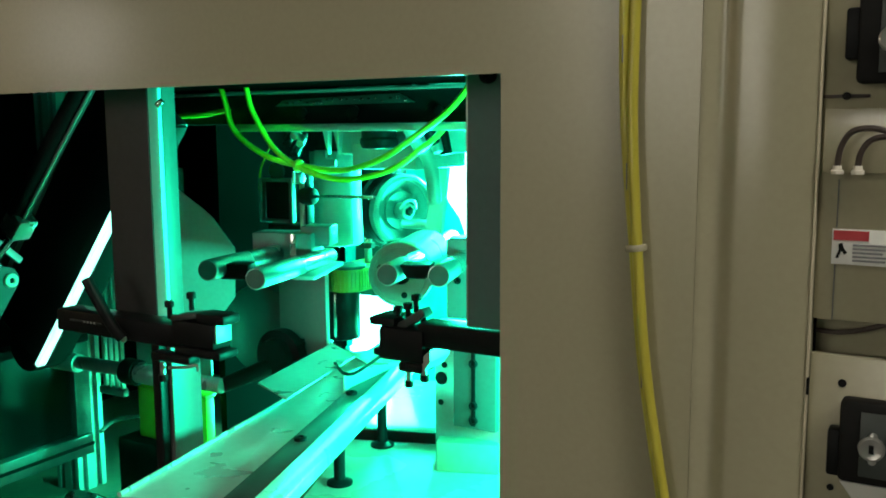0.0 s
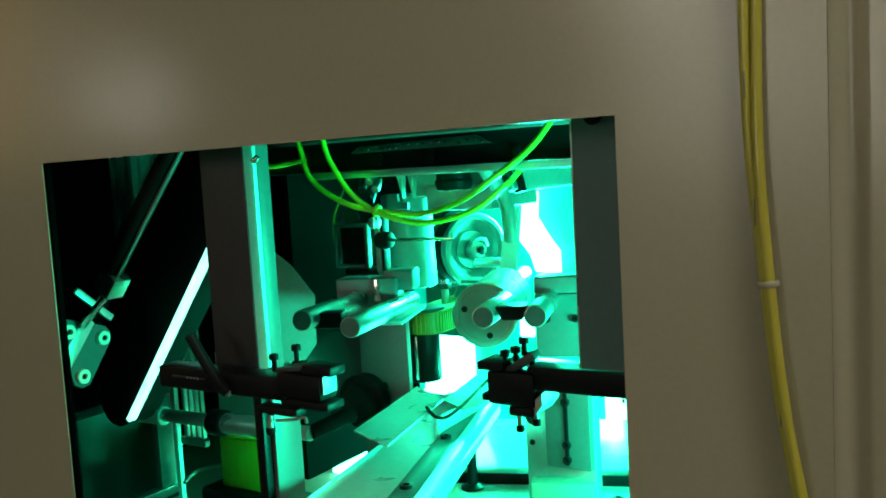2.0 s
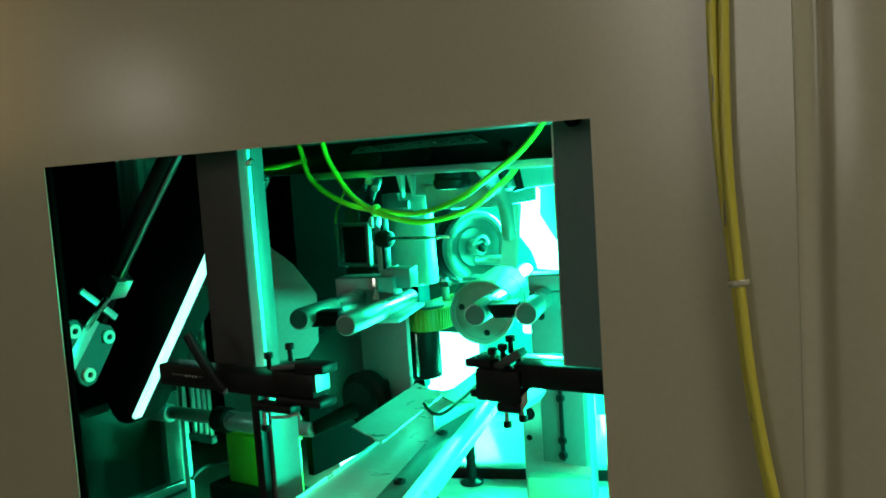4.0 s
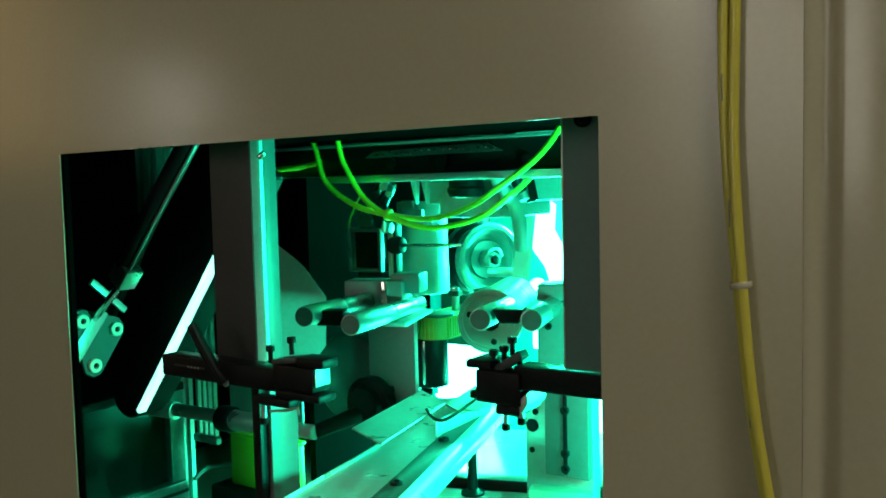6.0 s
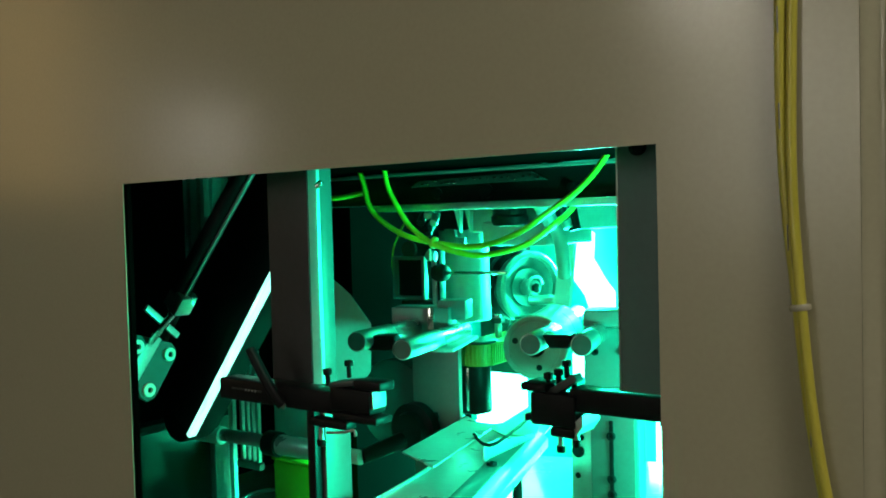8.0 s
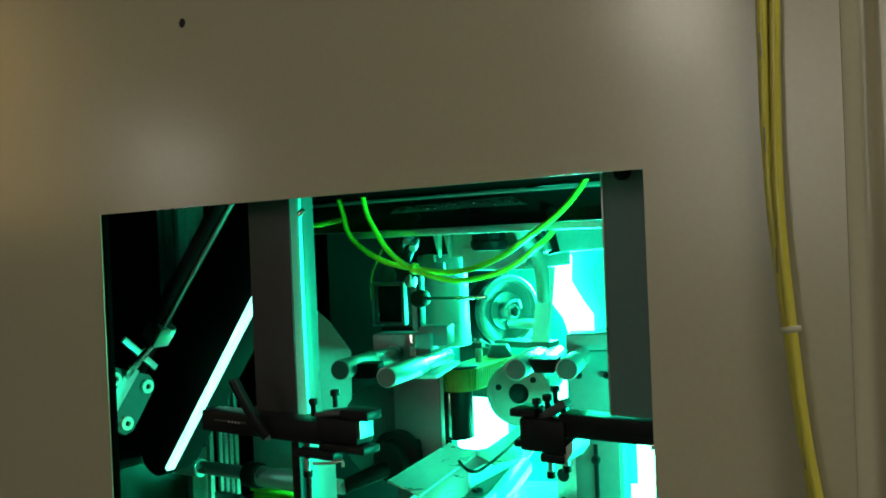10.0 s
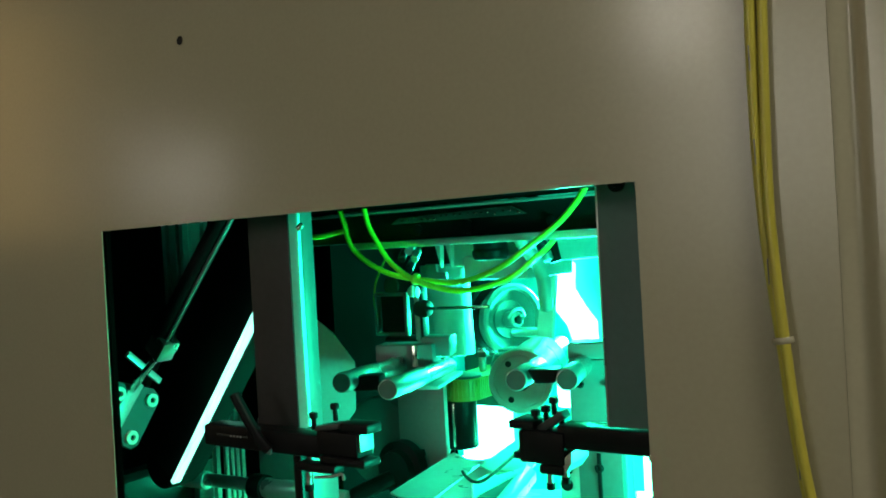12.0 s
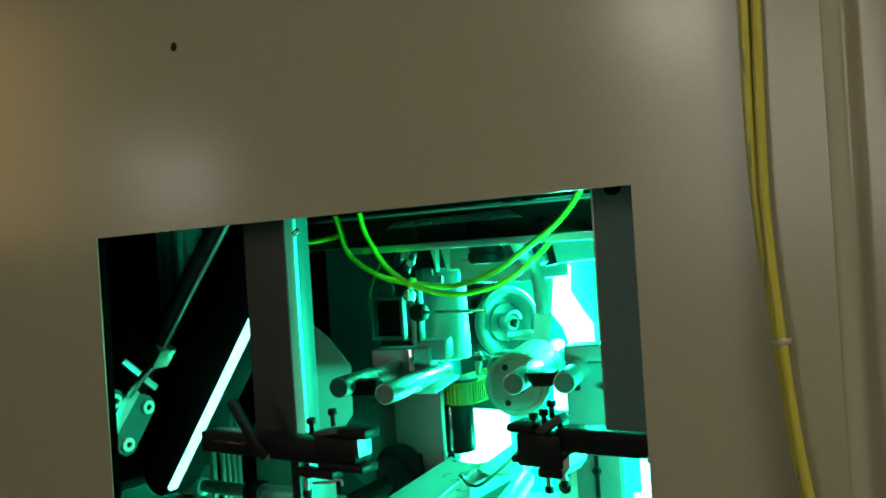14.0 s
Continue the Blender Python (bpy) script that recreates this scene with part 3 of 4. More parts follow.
def clamp_right():
    t = thing("sensor_clamp", -0.07, 0.06, 1.22, "black clamp arm with a stepped block and set screws", "clamp")
    part("arm", box(-0.085, 0.03, 0.058, 0.076, 1.2425, 1.2572, 0.0015), BLACK, t)
    part("block", box(-0.112, -0.0795, 0.056, 0.074, 1.2320, 1.2530, 0.0020), BLACK, t)
    part("lower_block", box(-0.0985, -0.0812, 0.057, 0.074, 1.2255, 1.2318, 0.0018), BLACK, t)
    part("upper_jaw", box(-0.1188, -0.1000, 0.056, 0.080, 1.2532, 1.2585, 0.0012), BLACK, t)
    part("lower_tongue", box(-0.1172, -0.1122, 0.058, 0.072, 1.2335, 1.2380, 0.0008), BLACK, t)
    part("bright_tongue", plate([(-0.0794, 1.2280), (-0.0745, 1.2345), (-0.0745, 1.2420), (-0.0794, 1.2375)], "y", 0.056, 0.080, 0.0004), ALU, t, "bare steel tongue")
    part("link", box(-0.011, 0.011, 0.060, 0.070, -0.0026, 0.0026, 0.0008, Matrix.Translation((-0.0905, 0, 1.2580)) @ Matrix.Rotation(radians(-32), 4, "Y")), DARKGREEN, t)
    for x, z in ((-0.1035, 1.2590), (-0.0960, 1.2620), (-0.0900, 1.2680), (-0.0850, 1.2590)):
        part("stem", cyl((x, 0.066, z - 0.006), (x, 0.066, z + 0.002), 0.0018, None, 10), BLACK, t)
        screw(t, (x, 0.066, z + 0.0015), (0, 0, 1), 0.0032, 0.0038)
    for x, z in ((-0.0920, 1.2190), (-0.0808, 1.2240)):
        part("stem", cyl((x, 0.060, z), (x, 0.060, z + 0.008), 0.0018, None, 10), STEEL, t)
        screw(t, (x, 0.060, z + 0.001), (0, 0, -1), 0.0028, 0.0042)
    part("end_cap", cyl((-0.012, 0.0555, 1.2480), (-0.012, 0.0510, 1.2480), 0.0085, None, 24, 0.001), RUBBER, t)
    part("glint_clip", box(-0.0232, -0.0212, 0.0530, 0.0555, 1.2418, 1.2452, 0.0003), POLISHED, t)
    return t


clamp_right()

# ---- guide rods, blocks, column ----


def rod_pair(name, rods, z0, r, label):
    """Guide rods along the inner machine's depth, falling a little towards the back: rows (across, front, back, rise)."""
    p = at_inner(rods[0][0], rods[0][1], z0)
    t = thing(name, p.x, p.y, z0, label, "guide rods")
    for x, y0, y1, rise in rods:
        z = z0 + rise
        part("rod", inner(cyl((x, y0, z), (x, y1, z), r, None, 32, 0.0012), 0.045, z, y0), STEEL, t)
        part("end_face", inner(cyl((x, y0 - 0.0004, z), (x, y0 + 0.0002, z), r * 0.88, None, 28)), ENDFACE, t, "brown sawn end face")
    return t


ob = rod_pair("guide_rods", ((-0.2505, 0.205, 0.36, 0.0025), (-0.2115, 0.205, 0.396, -0.0035)), 1.2640, 0.0085, "two bright steel guide rods in a block")
part("cross_clamp", inner(box(-0.2480, -0.2245, 0.222, 0.240, 1.2565, 1.2690, 0.0015)), BLACK, ob)
part("rod_block", inner(box(-0.2730, -0.2150, 0.352, 0.382, 1.2402, 1.2790, 0.0012)), GREYPLATE, ob, "grey machined block")
part("bracket", inner(box(-0.2700, -0.2250, 0.3822, 0.462, 1.2402, 1.2460, 0.001)), BLACK, ob, "black bracket")
part("cap", inner(box(-0.2290, -0.2010, 0.362, 0.392, 1.2660, 1.2845, 0.0008)), GREYPLATE, ob)
part("bright_strip", inner(box(-0.2350, -0.2290, 0.3490, 0.3518, 1.2580, 1.2788, 0.0004)), POLISHED, ob, "polished strip")
part("under_plate", inner(box(-0.2160, -0.1960, 0.300, 0.392, 1.2440, 1.2475, 0.0006)), ALU, ob)
p = at_inner(-0.228, 0.352, 1.2450)
screw(ob, p, at_inner(0, -1, 0), 0.0035, 0.003)
ob = rod_pair("guide_rods", ((-0.1056, 0.198, 0.3068, 0), (-0.0668, 0.198, 0.3068, 0)), 1.2675, 0.0085, "two bright steel guide rods in a block")
part("bridge", inner(plate([(-0.0975, 1.2745), (-0.0740, 1.2745), (-0.0770, 1.2640), (-0.0920, 1.2640)], "y", 0.202, 0.224, 0.0008)), BLACK, ob, "dark bridge plate")
part("rod_block", inner(box(-0.0797, 0.030, 0.307, 0.340, 1.2676, 1.2815, 0.0012)), GREYPLATE, ob, "grey machined block")
part("lower_block", inner(box(-0.0797, 0.030, 0.3075, 0.340, 1.2125, 1.2670, 0.0012)), GREYPLATE, ob, "grey machined block")
for x in (-0.070, -0.046):
    screw(ob, at_inner(x, 0.3075, 1.2460), at_inner(0, -1, 0), 0.0032, 0.003)


def steel_column():
    t = thing("steel_column", -0.343, 0.28, 0.90, "grey steel column with a slotted hole and bright edge", "column")
    part("body", box(-0.4380, -0.3750, 0.3440, 0.3475, 0.90, 1.2400, 0.0010), GREYPLATE, t)
    part("bright_edge", plate([(-0.3748, 0.3442), (-0.3722, 0.3462), (-0.3722, 0.3475), (-0.3748, 0.3475)], "z", 0.90, 1.2395, 0.0003), ALU, t, "bright bevelled edge")
    part("slot", box(-0.4085, -0.4035, 0.3425, 0.3442, 1.088, 1.152, 0.0006), BLACK, t)
    screw(t, (-0.4060, 0.3440, 1.147), (0, -1, 0), 0.0033, 0.003)
    return t


steel_column()


def slotted_plate():
    t = thing("slotted_plate", -0.185, 0.30, 0.90, "grey mounting plate with an overlay, slots and holes", "plate")
    part("back_plate", box(-0.2150, -0.1470, 0.300, 0.314, 0.90, 1.1995, 0.0010), ALU, t)
    part("overlay", box(-0.1915, -0.1485, 0.2930, 0.2995, 1.1050, 1.1950, 0.0008), GREYPLATE, t, "grey overlay plate")
    part("slot", box(-0.1725, -0.1685, 0.2915, 0.2930, 1.1080, 1.1800, 0.0006), BLACK, t)
    for z in (1.1660, 1.1270, 1.1130):
        screw(t, (-0.1705, 0.2930, z), (0, -1, 0), 0.0040, 0.003)
    for x, z, r in ((-0.2080, 1.1460, 0.0062), (-0.2085, 1.1230, 0.0028), (-0.2045, 1.1590, 0.0030)):
        part("hole", cyl((x, 0.2992, z), (x, 0.3005, z), r, None, 18), BLACK, t)
    return t


slotted_plate()

# ---- belt pulley and motor ----


def belt_drive():
    t = thing("belt_drive", -0.30, 0.38, 1.10, "yellow toothed belt round a pulley on a motor", "belt drive")
    a, b, r = Vector((-0.3690, 0.376)), Vector((-0.3730, 0.468)), 0.0215
    d = (b - a).normalized()
    nrm = Vector((-d.y, d.x))
    outline = []
    for i in range(16):
        an = math.pi * i / 15
        outline.append(a + r * (nrm * math.cos(an) - d * math.sin(an)))
    for i in range(16):
        an = math.pi * i / 15
        outline.append(b + r * (-nrm * math.cos(an) + d * math.sin(an)))
    part("belt", plate([(p.x, p.y) for p in outline], "z", 1.2040, 1.2275, 0), BELT, t)
    for p, q in zip(outline, outline[1:] + outline[:1]):
        steps = max(1, round((q - p).length / 0.0042))
        for i in range(steps):
            c = p.lerp(q, (i + 0.5) / steps)
            tan = (q - p).normalized()
            ang = math.atan2(tan.y, tan.x)
            part("tooth", box(-0.0010, 0.0010, -0.0012, 0.0010, 1.2055, 1.2260, 0, Matrix.Translation((c.x, c.y, 0)) @ Matrix.Rotation(ang, 4, "Z")), BELT, t, "", False)
    part("cover", cyl((a.x, a.y, 1.2277), (a.x, a.y, 1.2310), 0.0205, None, 28, 0.001), DARKGREEN, t)
    part("motor", cyl((a.x - 0.006, a.y, 1.150), (a.x - 0.006, a.y, 1.2035), 0.0180, None, 32, 0.002), BLACK, t, "black motor")
    part("motor_band", box(-0.3720, -0.3690, 0.3540, 0.3572, 1.155, 1.2020, 0.0005), POLISHED, t)
    part("bearing_cap", cyl((b.x, b.y, 1.2277), (b.x, b.y, 1.242), 0.016, 0.010, 24, 0.001), DARKGREEN, t)
    part("stud", cyl((-0.3715, 0.42, 1.2277), (-0.3715, 0.42, 1.2540), 0.0042, None, 12, 0.0008), STEEL, t)
    part("stud_nut", cyl((-0.3715, 0.42, 1.2440), (-0.3715, 0.42, 1.2500), 0.008, None, 6, 0.0005), DARKGREEN, t)
    return t


belt_drive()

# ---- the moving drum ----
DRUM = (-0.2525, 0.300, 1.2395)


def feed_drum():
    x, y, z = DRUM
    t = thing("feed_drum", x, y, z, "pale machined drum with a bored end disc", "drum")
    disc = part("disc", lathe([(0.004, 0.0098), (0.0, 0.0100), (0.0, 0.0242), (0.0008, 0.0247), (0.0008, 0.0256), (0.0, 0.0260), (0.0, 0.0297), (0.0015, 0.0308), (0.012, 0.0308), (0.0125, 0.0290), (0.0125, 0.0098)], (x, y, z), (x, 1, z), 64, True), TURNED, t)
    hood = [(0.0284 * math.cos(radians(a)), 0.0284 * math.sin(radians(a))) for a in range(-20, 201, 10)]
    inner = [(0.0254 * math.cos(radians(a)), 0.0254 * math.sin(radians(a))) for a in range(200, -21, -10)]
    part("barrel", plate([(x + u, z + v) for u, v in hood + inner], "y", y + 0.0127, y + 0.130, 0), SHEET, t, "bright open-bottomed barrel")
    part("hub", cyl((x, y + 0.0127, z), (x, y + 0.130, z), 0.0120, None, 32), STEEL, t)
    part("bore", cyl((x, y + 0.003, z), (x, y + 0.0125, z), 0.0097, None, 32), RUBBER, disc, "dark bore")
    for i in range(3):
        an = radians(120 * i + 2)
        hx, hz = x + 0.0198 * math.cos(an), z + 0.0198 * math.sin(an)
        part("bolt_hole", cyl((hx, y - 0.0003, hz), (hx, y + 0.001, hz), 0.0030, None, 16), RUBBER, disc)
    part("shaft", cyl((x, y + 0.1302, z), (x, y + 0.30, z), 0.010, None, 24), STEEL, t)
    return t, disc


drum, drum_disc = feed_drum()

# ---- behind: wheel, column, head casting ----


def flanged_wheel():
    c = Vector((-0.400, 0.545, 1.2740))
    d = Vector((-0.91, 0.41, 0.0)).normalized()
    side = Vector((0, 0, 1)).cross(d)
    t = thing("flanged_wheel", c.x, c.y, c.z, "dark flanged wheel with a bright rim", "wheel")
    part("rim", lathe([(0.004, 0.0385), (0, 0.0400), (0.0, 0.0440), (0.002, 0.0465), (0.009, 0.0465), (0.0105, 0.0440), (0.017, 0.0440), (0.018, 0.0385)], c, c + d, 64, True), DULLSTEEL, t)
    part("web", lathe([(0.012, 0.0001), (0.012, 0.0150), (0.010, 0.0240), (0.0115, 0.0250), (0.0115, 0.0320), (0.008, 0.0383), (0.017, 0.0383), (0.017, 0.0001)], c, c + d, 56), DARKGREEN, t, "dark turned web")
    part("back_flange", lathe([(0.0182, 0.0001), (0.0182, 0.0455), (0.034, 0.0455), (0.036, 0.0500), (0.046, 0.0500), (0.048, 0.0460), (0.056, 0.0460), (0.056, 0.0001)], c, c + d, 56), BLACK, t)
    part("hub", lathe([(-0.006, 0.0001), (-0.006, 0.0085), (-0.004, 0.0100), (0.0118, 0.0105), (0.0118, 0.0001)], c, c + d, 28), DULLSTEEL, t)
    part("hub_nut", cyl(c - d * 0.012, c - d * 0.0062, 0.0060, None, 6, 0.0008), BLACK, t)
    part("clip", tube([c - d * 0.004 + side * 0.012 + Vector((0, 0, 0.004)), c - d * 0.008 + side * 0.006 + Vector((0, 0, 0.013)), c - d * 0.008 - side * 0.006 + Vector((0, 0, 0.013)), c - d * 0.004 - side * 0.012 + Vector((0, 0, 0.004))], 0.0018, 10, 4), DULLSTEEL, t)
    part("axle", cyl(c + d * 0.0562, c + d * 0.13, 0.012, None, 20), STEEL, t)
    return t


flanged_wheel()
ob = thing("curved_cover", -0.42, 0.46, 1.24, "pale curved sheet-metal cover hanging from the roof", "cover")
part("cover", cyl((-0.444, 0.460, 1.240), (-0.445, 0.460, 1.350), 0.0310, 0.030, 48, 0.001), LIGHTCAST, ob)
part("hanger", box(-0.460, -0.424, 0.470, 0.490, 1.3505, 1.56, 0.002), DARKGREEN, ob)
part("clip", plate([(-0.448, 1.352), (-0.432, 1.352), (-0.432, 1.342), (-0.418, 1.342), (-0.418, 1.334), (-0.448, 1.334)], "y", 0.4235, 0.428), ALU, ob)


def head_casting():
    t = thing("head_casting", -0.34, 0.40, 1.34, "pale cast machine head with a dark round boss", "machine")
    part("casting", box(-0.395, -0.285, 0.396, 0.60, 1.3480, 1.50, 0.006), LIGHTCAST, t)
    part("lower_step", box(-0.372, -0.290, 0.392, 0.50, 1.3330, 1.3600, 0.003), LIGHTCAST, t)
    part("boss", lathe([(0, 0.012), (0.001, 0.0175), (0.006, 0.0198), (0.010, 0.0198), (0.012, 0.0180), (0.05, 0.0180)], (-0.321, 0.370, 1.3550), (-0.321, 0.370, 2), 40), BLACK, t, "dark round boss")
    for x in (-0.402, -0.388):
        part("rib", plate([(x, 1.40), (x + 0.016, 1.40), (x + 0.013, 1.348)], "y", 0.372, 0.380), LIGHTCAST, t)
    part("pipe", tube([(-0.283, 0.36, 1.42), (-0.281, 0.36, 1.385), (-0.277, 0.37, 1.365), (-0.272, 0.39, 1.34), (-0.285, 0.42, 1.30)], 0.0075, 14), LIGHTCAST, t)
    part("pipe", tube([(-0.262, 0.36, 1.42), (-0.258, 0.36, 1.380), (-0.255, 0.37, 1.362)], 0.0062, 14), BLACK, t, "black hose end")
    part("hose_end", tube([(-0.276, 0.42, 1.4), (-0.276, 0.42, 1.38), (-0.27, 0.42, 1.349)], 0.0065, 12, 4), BLACK, t, "black hose end")
    part("fitting", cyl((-0.281, 0.41, 1.374), (-0.274, 0.41, 1.351), 0.0062, None, 18, 0.0015), ALU, t, "bright round fitting")
    part("hose_end", cyl((-0.297, 0.415, 1.398), (-0.293, 0.415, 1.361), 0.0060, None, 16, 0.001), BLACK, t, "black hose end")
    for i, (x, z) in enumerate(((-0.418, 1.378), (-0.428, 1.370), (-0.410, 1.370), (-0.418, 1.358))):
        part("connector", cyl((x, 0.36, z), (x + 0.006, 0.345, z - 0.010), 0.0045, None, 10, 0.0008), BLACK if i % 2 else STEEL, t)
    return t


head_casting()
ob = thing("angle_bracket", -0.335, 0.50, 1.23, "pale angled sheet bracket behind the drum", "bracket")
part("upright", plate([(-0.349, 1.242), (-0.325, 1.242), (-0.312, 1.345), (-0.330, 1.345), (-0.344, 1.26)], "y", 0.500, 0.506), LIGHTCAST, ob)
part("foot", box(-0.400, -0.325, 0.500, 0.530, 1.2340, 1.2418, 0.001), DARKGREEN, ob)
part("pin", cyl((-0.385, 0.515, 1.262), (-0.335, 0.515, 1.262), 0.0060, None, 16, 0.001), STEEL, ob)


def sensor_box():
    t = thing("sensor_box", -0.447, 0.375, 1.272, "dark square sensor in a steel frame", "sensor")
    part("body", box(-0.4828, -0.4442, 0.378, 0.41, 1.274, 1.320, 0.003), BLACK, t)
    bm = bmesh.new()
    add_box(bm, -0.487, -0.483, 0.372, 0.380, 1.272, 1.322, 0.001)
    add_box(bm, -0.444, -0.440, 0.372, 0.380, 1.272, 1.322, 0.001)
    add_box(bm, -0.4828, -0.4442, 0.372, 0.380, 1.318, 1.322, 0.001)
    add_box(bm, -0.4828, -0.4442, 0.372, 0.380, 1.272, 1.276, 0.001)
    part("frame", bm, DULLSTEEL, t)
    part("flange", lathe([(0, 0.010), (0.004, 0.010), (0.006, 0.008)], (-0.463, 0.374, 1.330), (-0.463, 1, 1.330), 20), DARKGREEN, t)
    part("upright", box(-0.424, -0.4185, 0.366, 0.374, 1.2490, 1.3260, 0.0006), ALU, t, "bright steel strip")
    part("back_strip", box(-0.4180, -0.4150, 0.368, 0.380, 1.2490, 1.3300, 0.0006), BLACK, t)
    part("knob", lathe([(-0.009, 0.004), (-0.008, 0.0085), (-0.004, 0.0098), (0.004, 0.0098), (0.008, 0.0080), (0.009, 0.004)], (-0.408, 0.362, 1.3045), (0, 0.362, 1.3045), 20), RUBBER, t, "black knurled knob")
    part("pin", cyl((-0.399, 0.362, 1.3045), (-0.322, 0.362, 1.3060), 0.0019, None, 12, 0.0004), POLISHED, t)
    part("stud", cyl((-0.424, 0.360, 1.3235), (-0.414, 0.360, 1.3235), 0.006, None, 12, 0.001), ALU, t)
    part("foot", box(-0.470, -0.419, 0.366, 0.40, 1.2580, 1.2715, 0.002), BLACK, t)
    part("stand", box(-0.452, -0.418, 0.366, 0.40, 0.90, 1.2578, 0.002), DARKGREEN, t)
    part("lead", tube([(-0.489, 0.385, 1.285), (-0.496, 0.385, 1.300), (-0.499, 0.390, 1.33), (-0.490, 0.40, 1.36)], 0.0012, 8), LIME, t)
    return t


sensor_box()

# ---- curved guard, dark wheel, shaft, lime box ----
ob = thing("curved_guard", -0.45, 0.315, 1.19, "pale steel guard plate with a curved edge", "guard")
arc = [(-0.575, 1.365), (-0.545, 1.330), (-0.522, 1.308), (-0.503, 1.292), (-0.494, 1.283), (-0.4715, 1.249), (-0.4735, 1.196), (-0.486, 1.180), (-0.575, 1.176)]
bm = plate(arc, "y", 0.315, 0.319)
bm.transform(Matrix.Translation((-0.4715, 0.315, 0)) @ Matrix.Rotation(radians(42), 4, "Z") @ Matrix.Translation((0.4715, -0.315, 0)))
part("plate", bm, ALU, ob)
part("lower_guard", box(-0.640, -0.520, 0.320, 0.324, 1.100, 1.1755, 0.001), ALU, ob)
ob = thing("dark_drum", -0.485, 0.36, 1.10, "dark painted drum with a stepped hub", "drum")
part("body", cyl((-0.475, 0.352, 1.152), (-0.475, 0.43, 1.152), 0.052, None, 48, 0.003), DARKGREEN, ob)
part("hub", lathe([(0, 0.012), (0, 0.020), (0.008, 0.022), (0.010, 0.030), (0.022, 0.030)], (-0.428, 0.318, 1.132), (-0.428, 1, 1.132), 36), BLACK, ob)
part("cone", cyl((-0.426, 0.242, 1.1232), (-0.410, 0.290, 1.132), 0.0075, 0.0090, 24, 0.001), BLACK, ob)


def cross_shaft():
    t = thing("cross_shaft", -0.48, 0.24, 1.12, "bright steel cross shaft with a dark collar", "shaft")
    part("shaft", cyl((-0.690, 0.24, 1.1190), (-0.424, 0.24, 1.1232), 0.0075, None, 24, 0.001), SHEET, t)
    part("sleeve", cyl((-0.700, 0.24, 1.1178), (-0.640, 0.24, 1.1186), 0.0105, None, 24, 0.001), SHEET, t)
    part("collar", cyl((-0.563, 0.24, 1.1204), (-0.5435, 0.24, 1.1207), 0.0140, None, 24, 0.0015), BLACK, t)
    part("sleeve", cyl((-0.543, 0.24, 1.1208), (-0.466, 0.24, 1.1222), 0.0112, None, 24, 0.001), SHEET, t)
    return t


cross_shaft()
ob = thing("lime_box", -0.61, 0.37, 0.90, "lime green plastic box on the bed", "box")
part("body", box(-0.680, -0.562, 0.352, 0.366, 0.993, 1.058, 0.003), LIME, ob)
part("lid", box(-0.682, -0.560, 0.350, 0.368, 1.0583, 1.063, 0.002), LIME, ob)
part("tray", box(-0.705, -0.548, 0.338, 0.385, 0.90, 0.9925, 0.004), BLACK, ob, "black tray under the box")
part("tray_rim", tube([(-0.730, 0.334, 0.996), (-0.735, 0.36, 1.002), (-0.700, 0.378, 1.010), (-0.683, 0.372, 1.012)], 0.0028, 10, 4), DULLSTEEL, ob)
ob = thing("pipe_fitting", -0.66, 0.24, 0.90, "bright steel pipe elbow on the olive bed", "fitting")
part("pipe", tube([(-0.700, 0.26, 0.900), (-0.700, 0.26, 0.925), (-0.692, 0.258, 0.942), (-0.672, 0.255, 0.950), (-0.650, 0.25, 0.950)], 0.0090, 16), STEEL, ob)
part("union_nut", cyl((-0.652, 0.2505, 0.950), (-0.632, 0.2475, 0.950), 0.0130, None, 6, 0.001), STEEL, ob)
part("flange", cyl((-0.700, 0.26, 0.9002), (-0.700, 0.26, 0.9060), 0.0170, None, 24, 0.001), DULLSTEEL, ob)

# ---- discharge chute ----


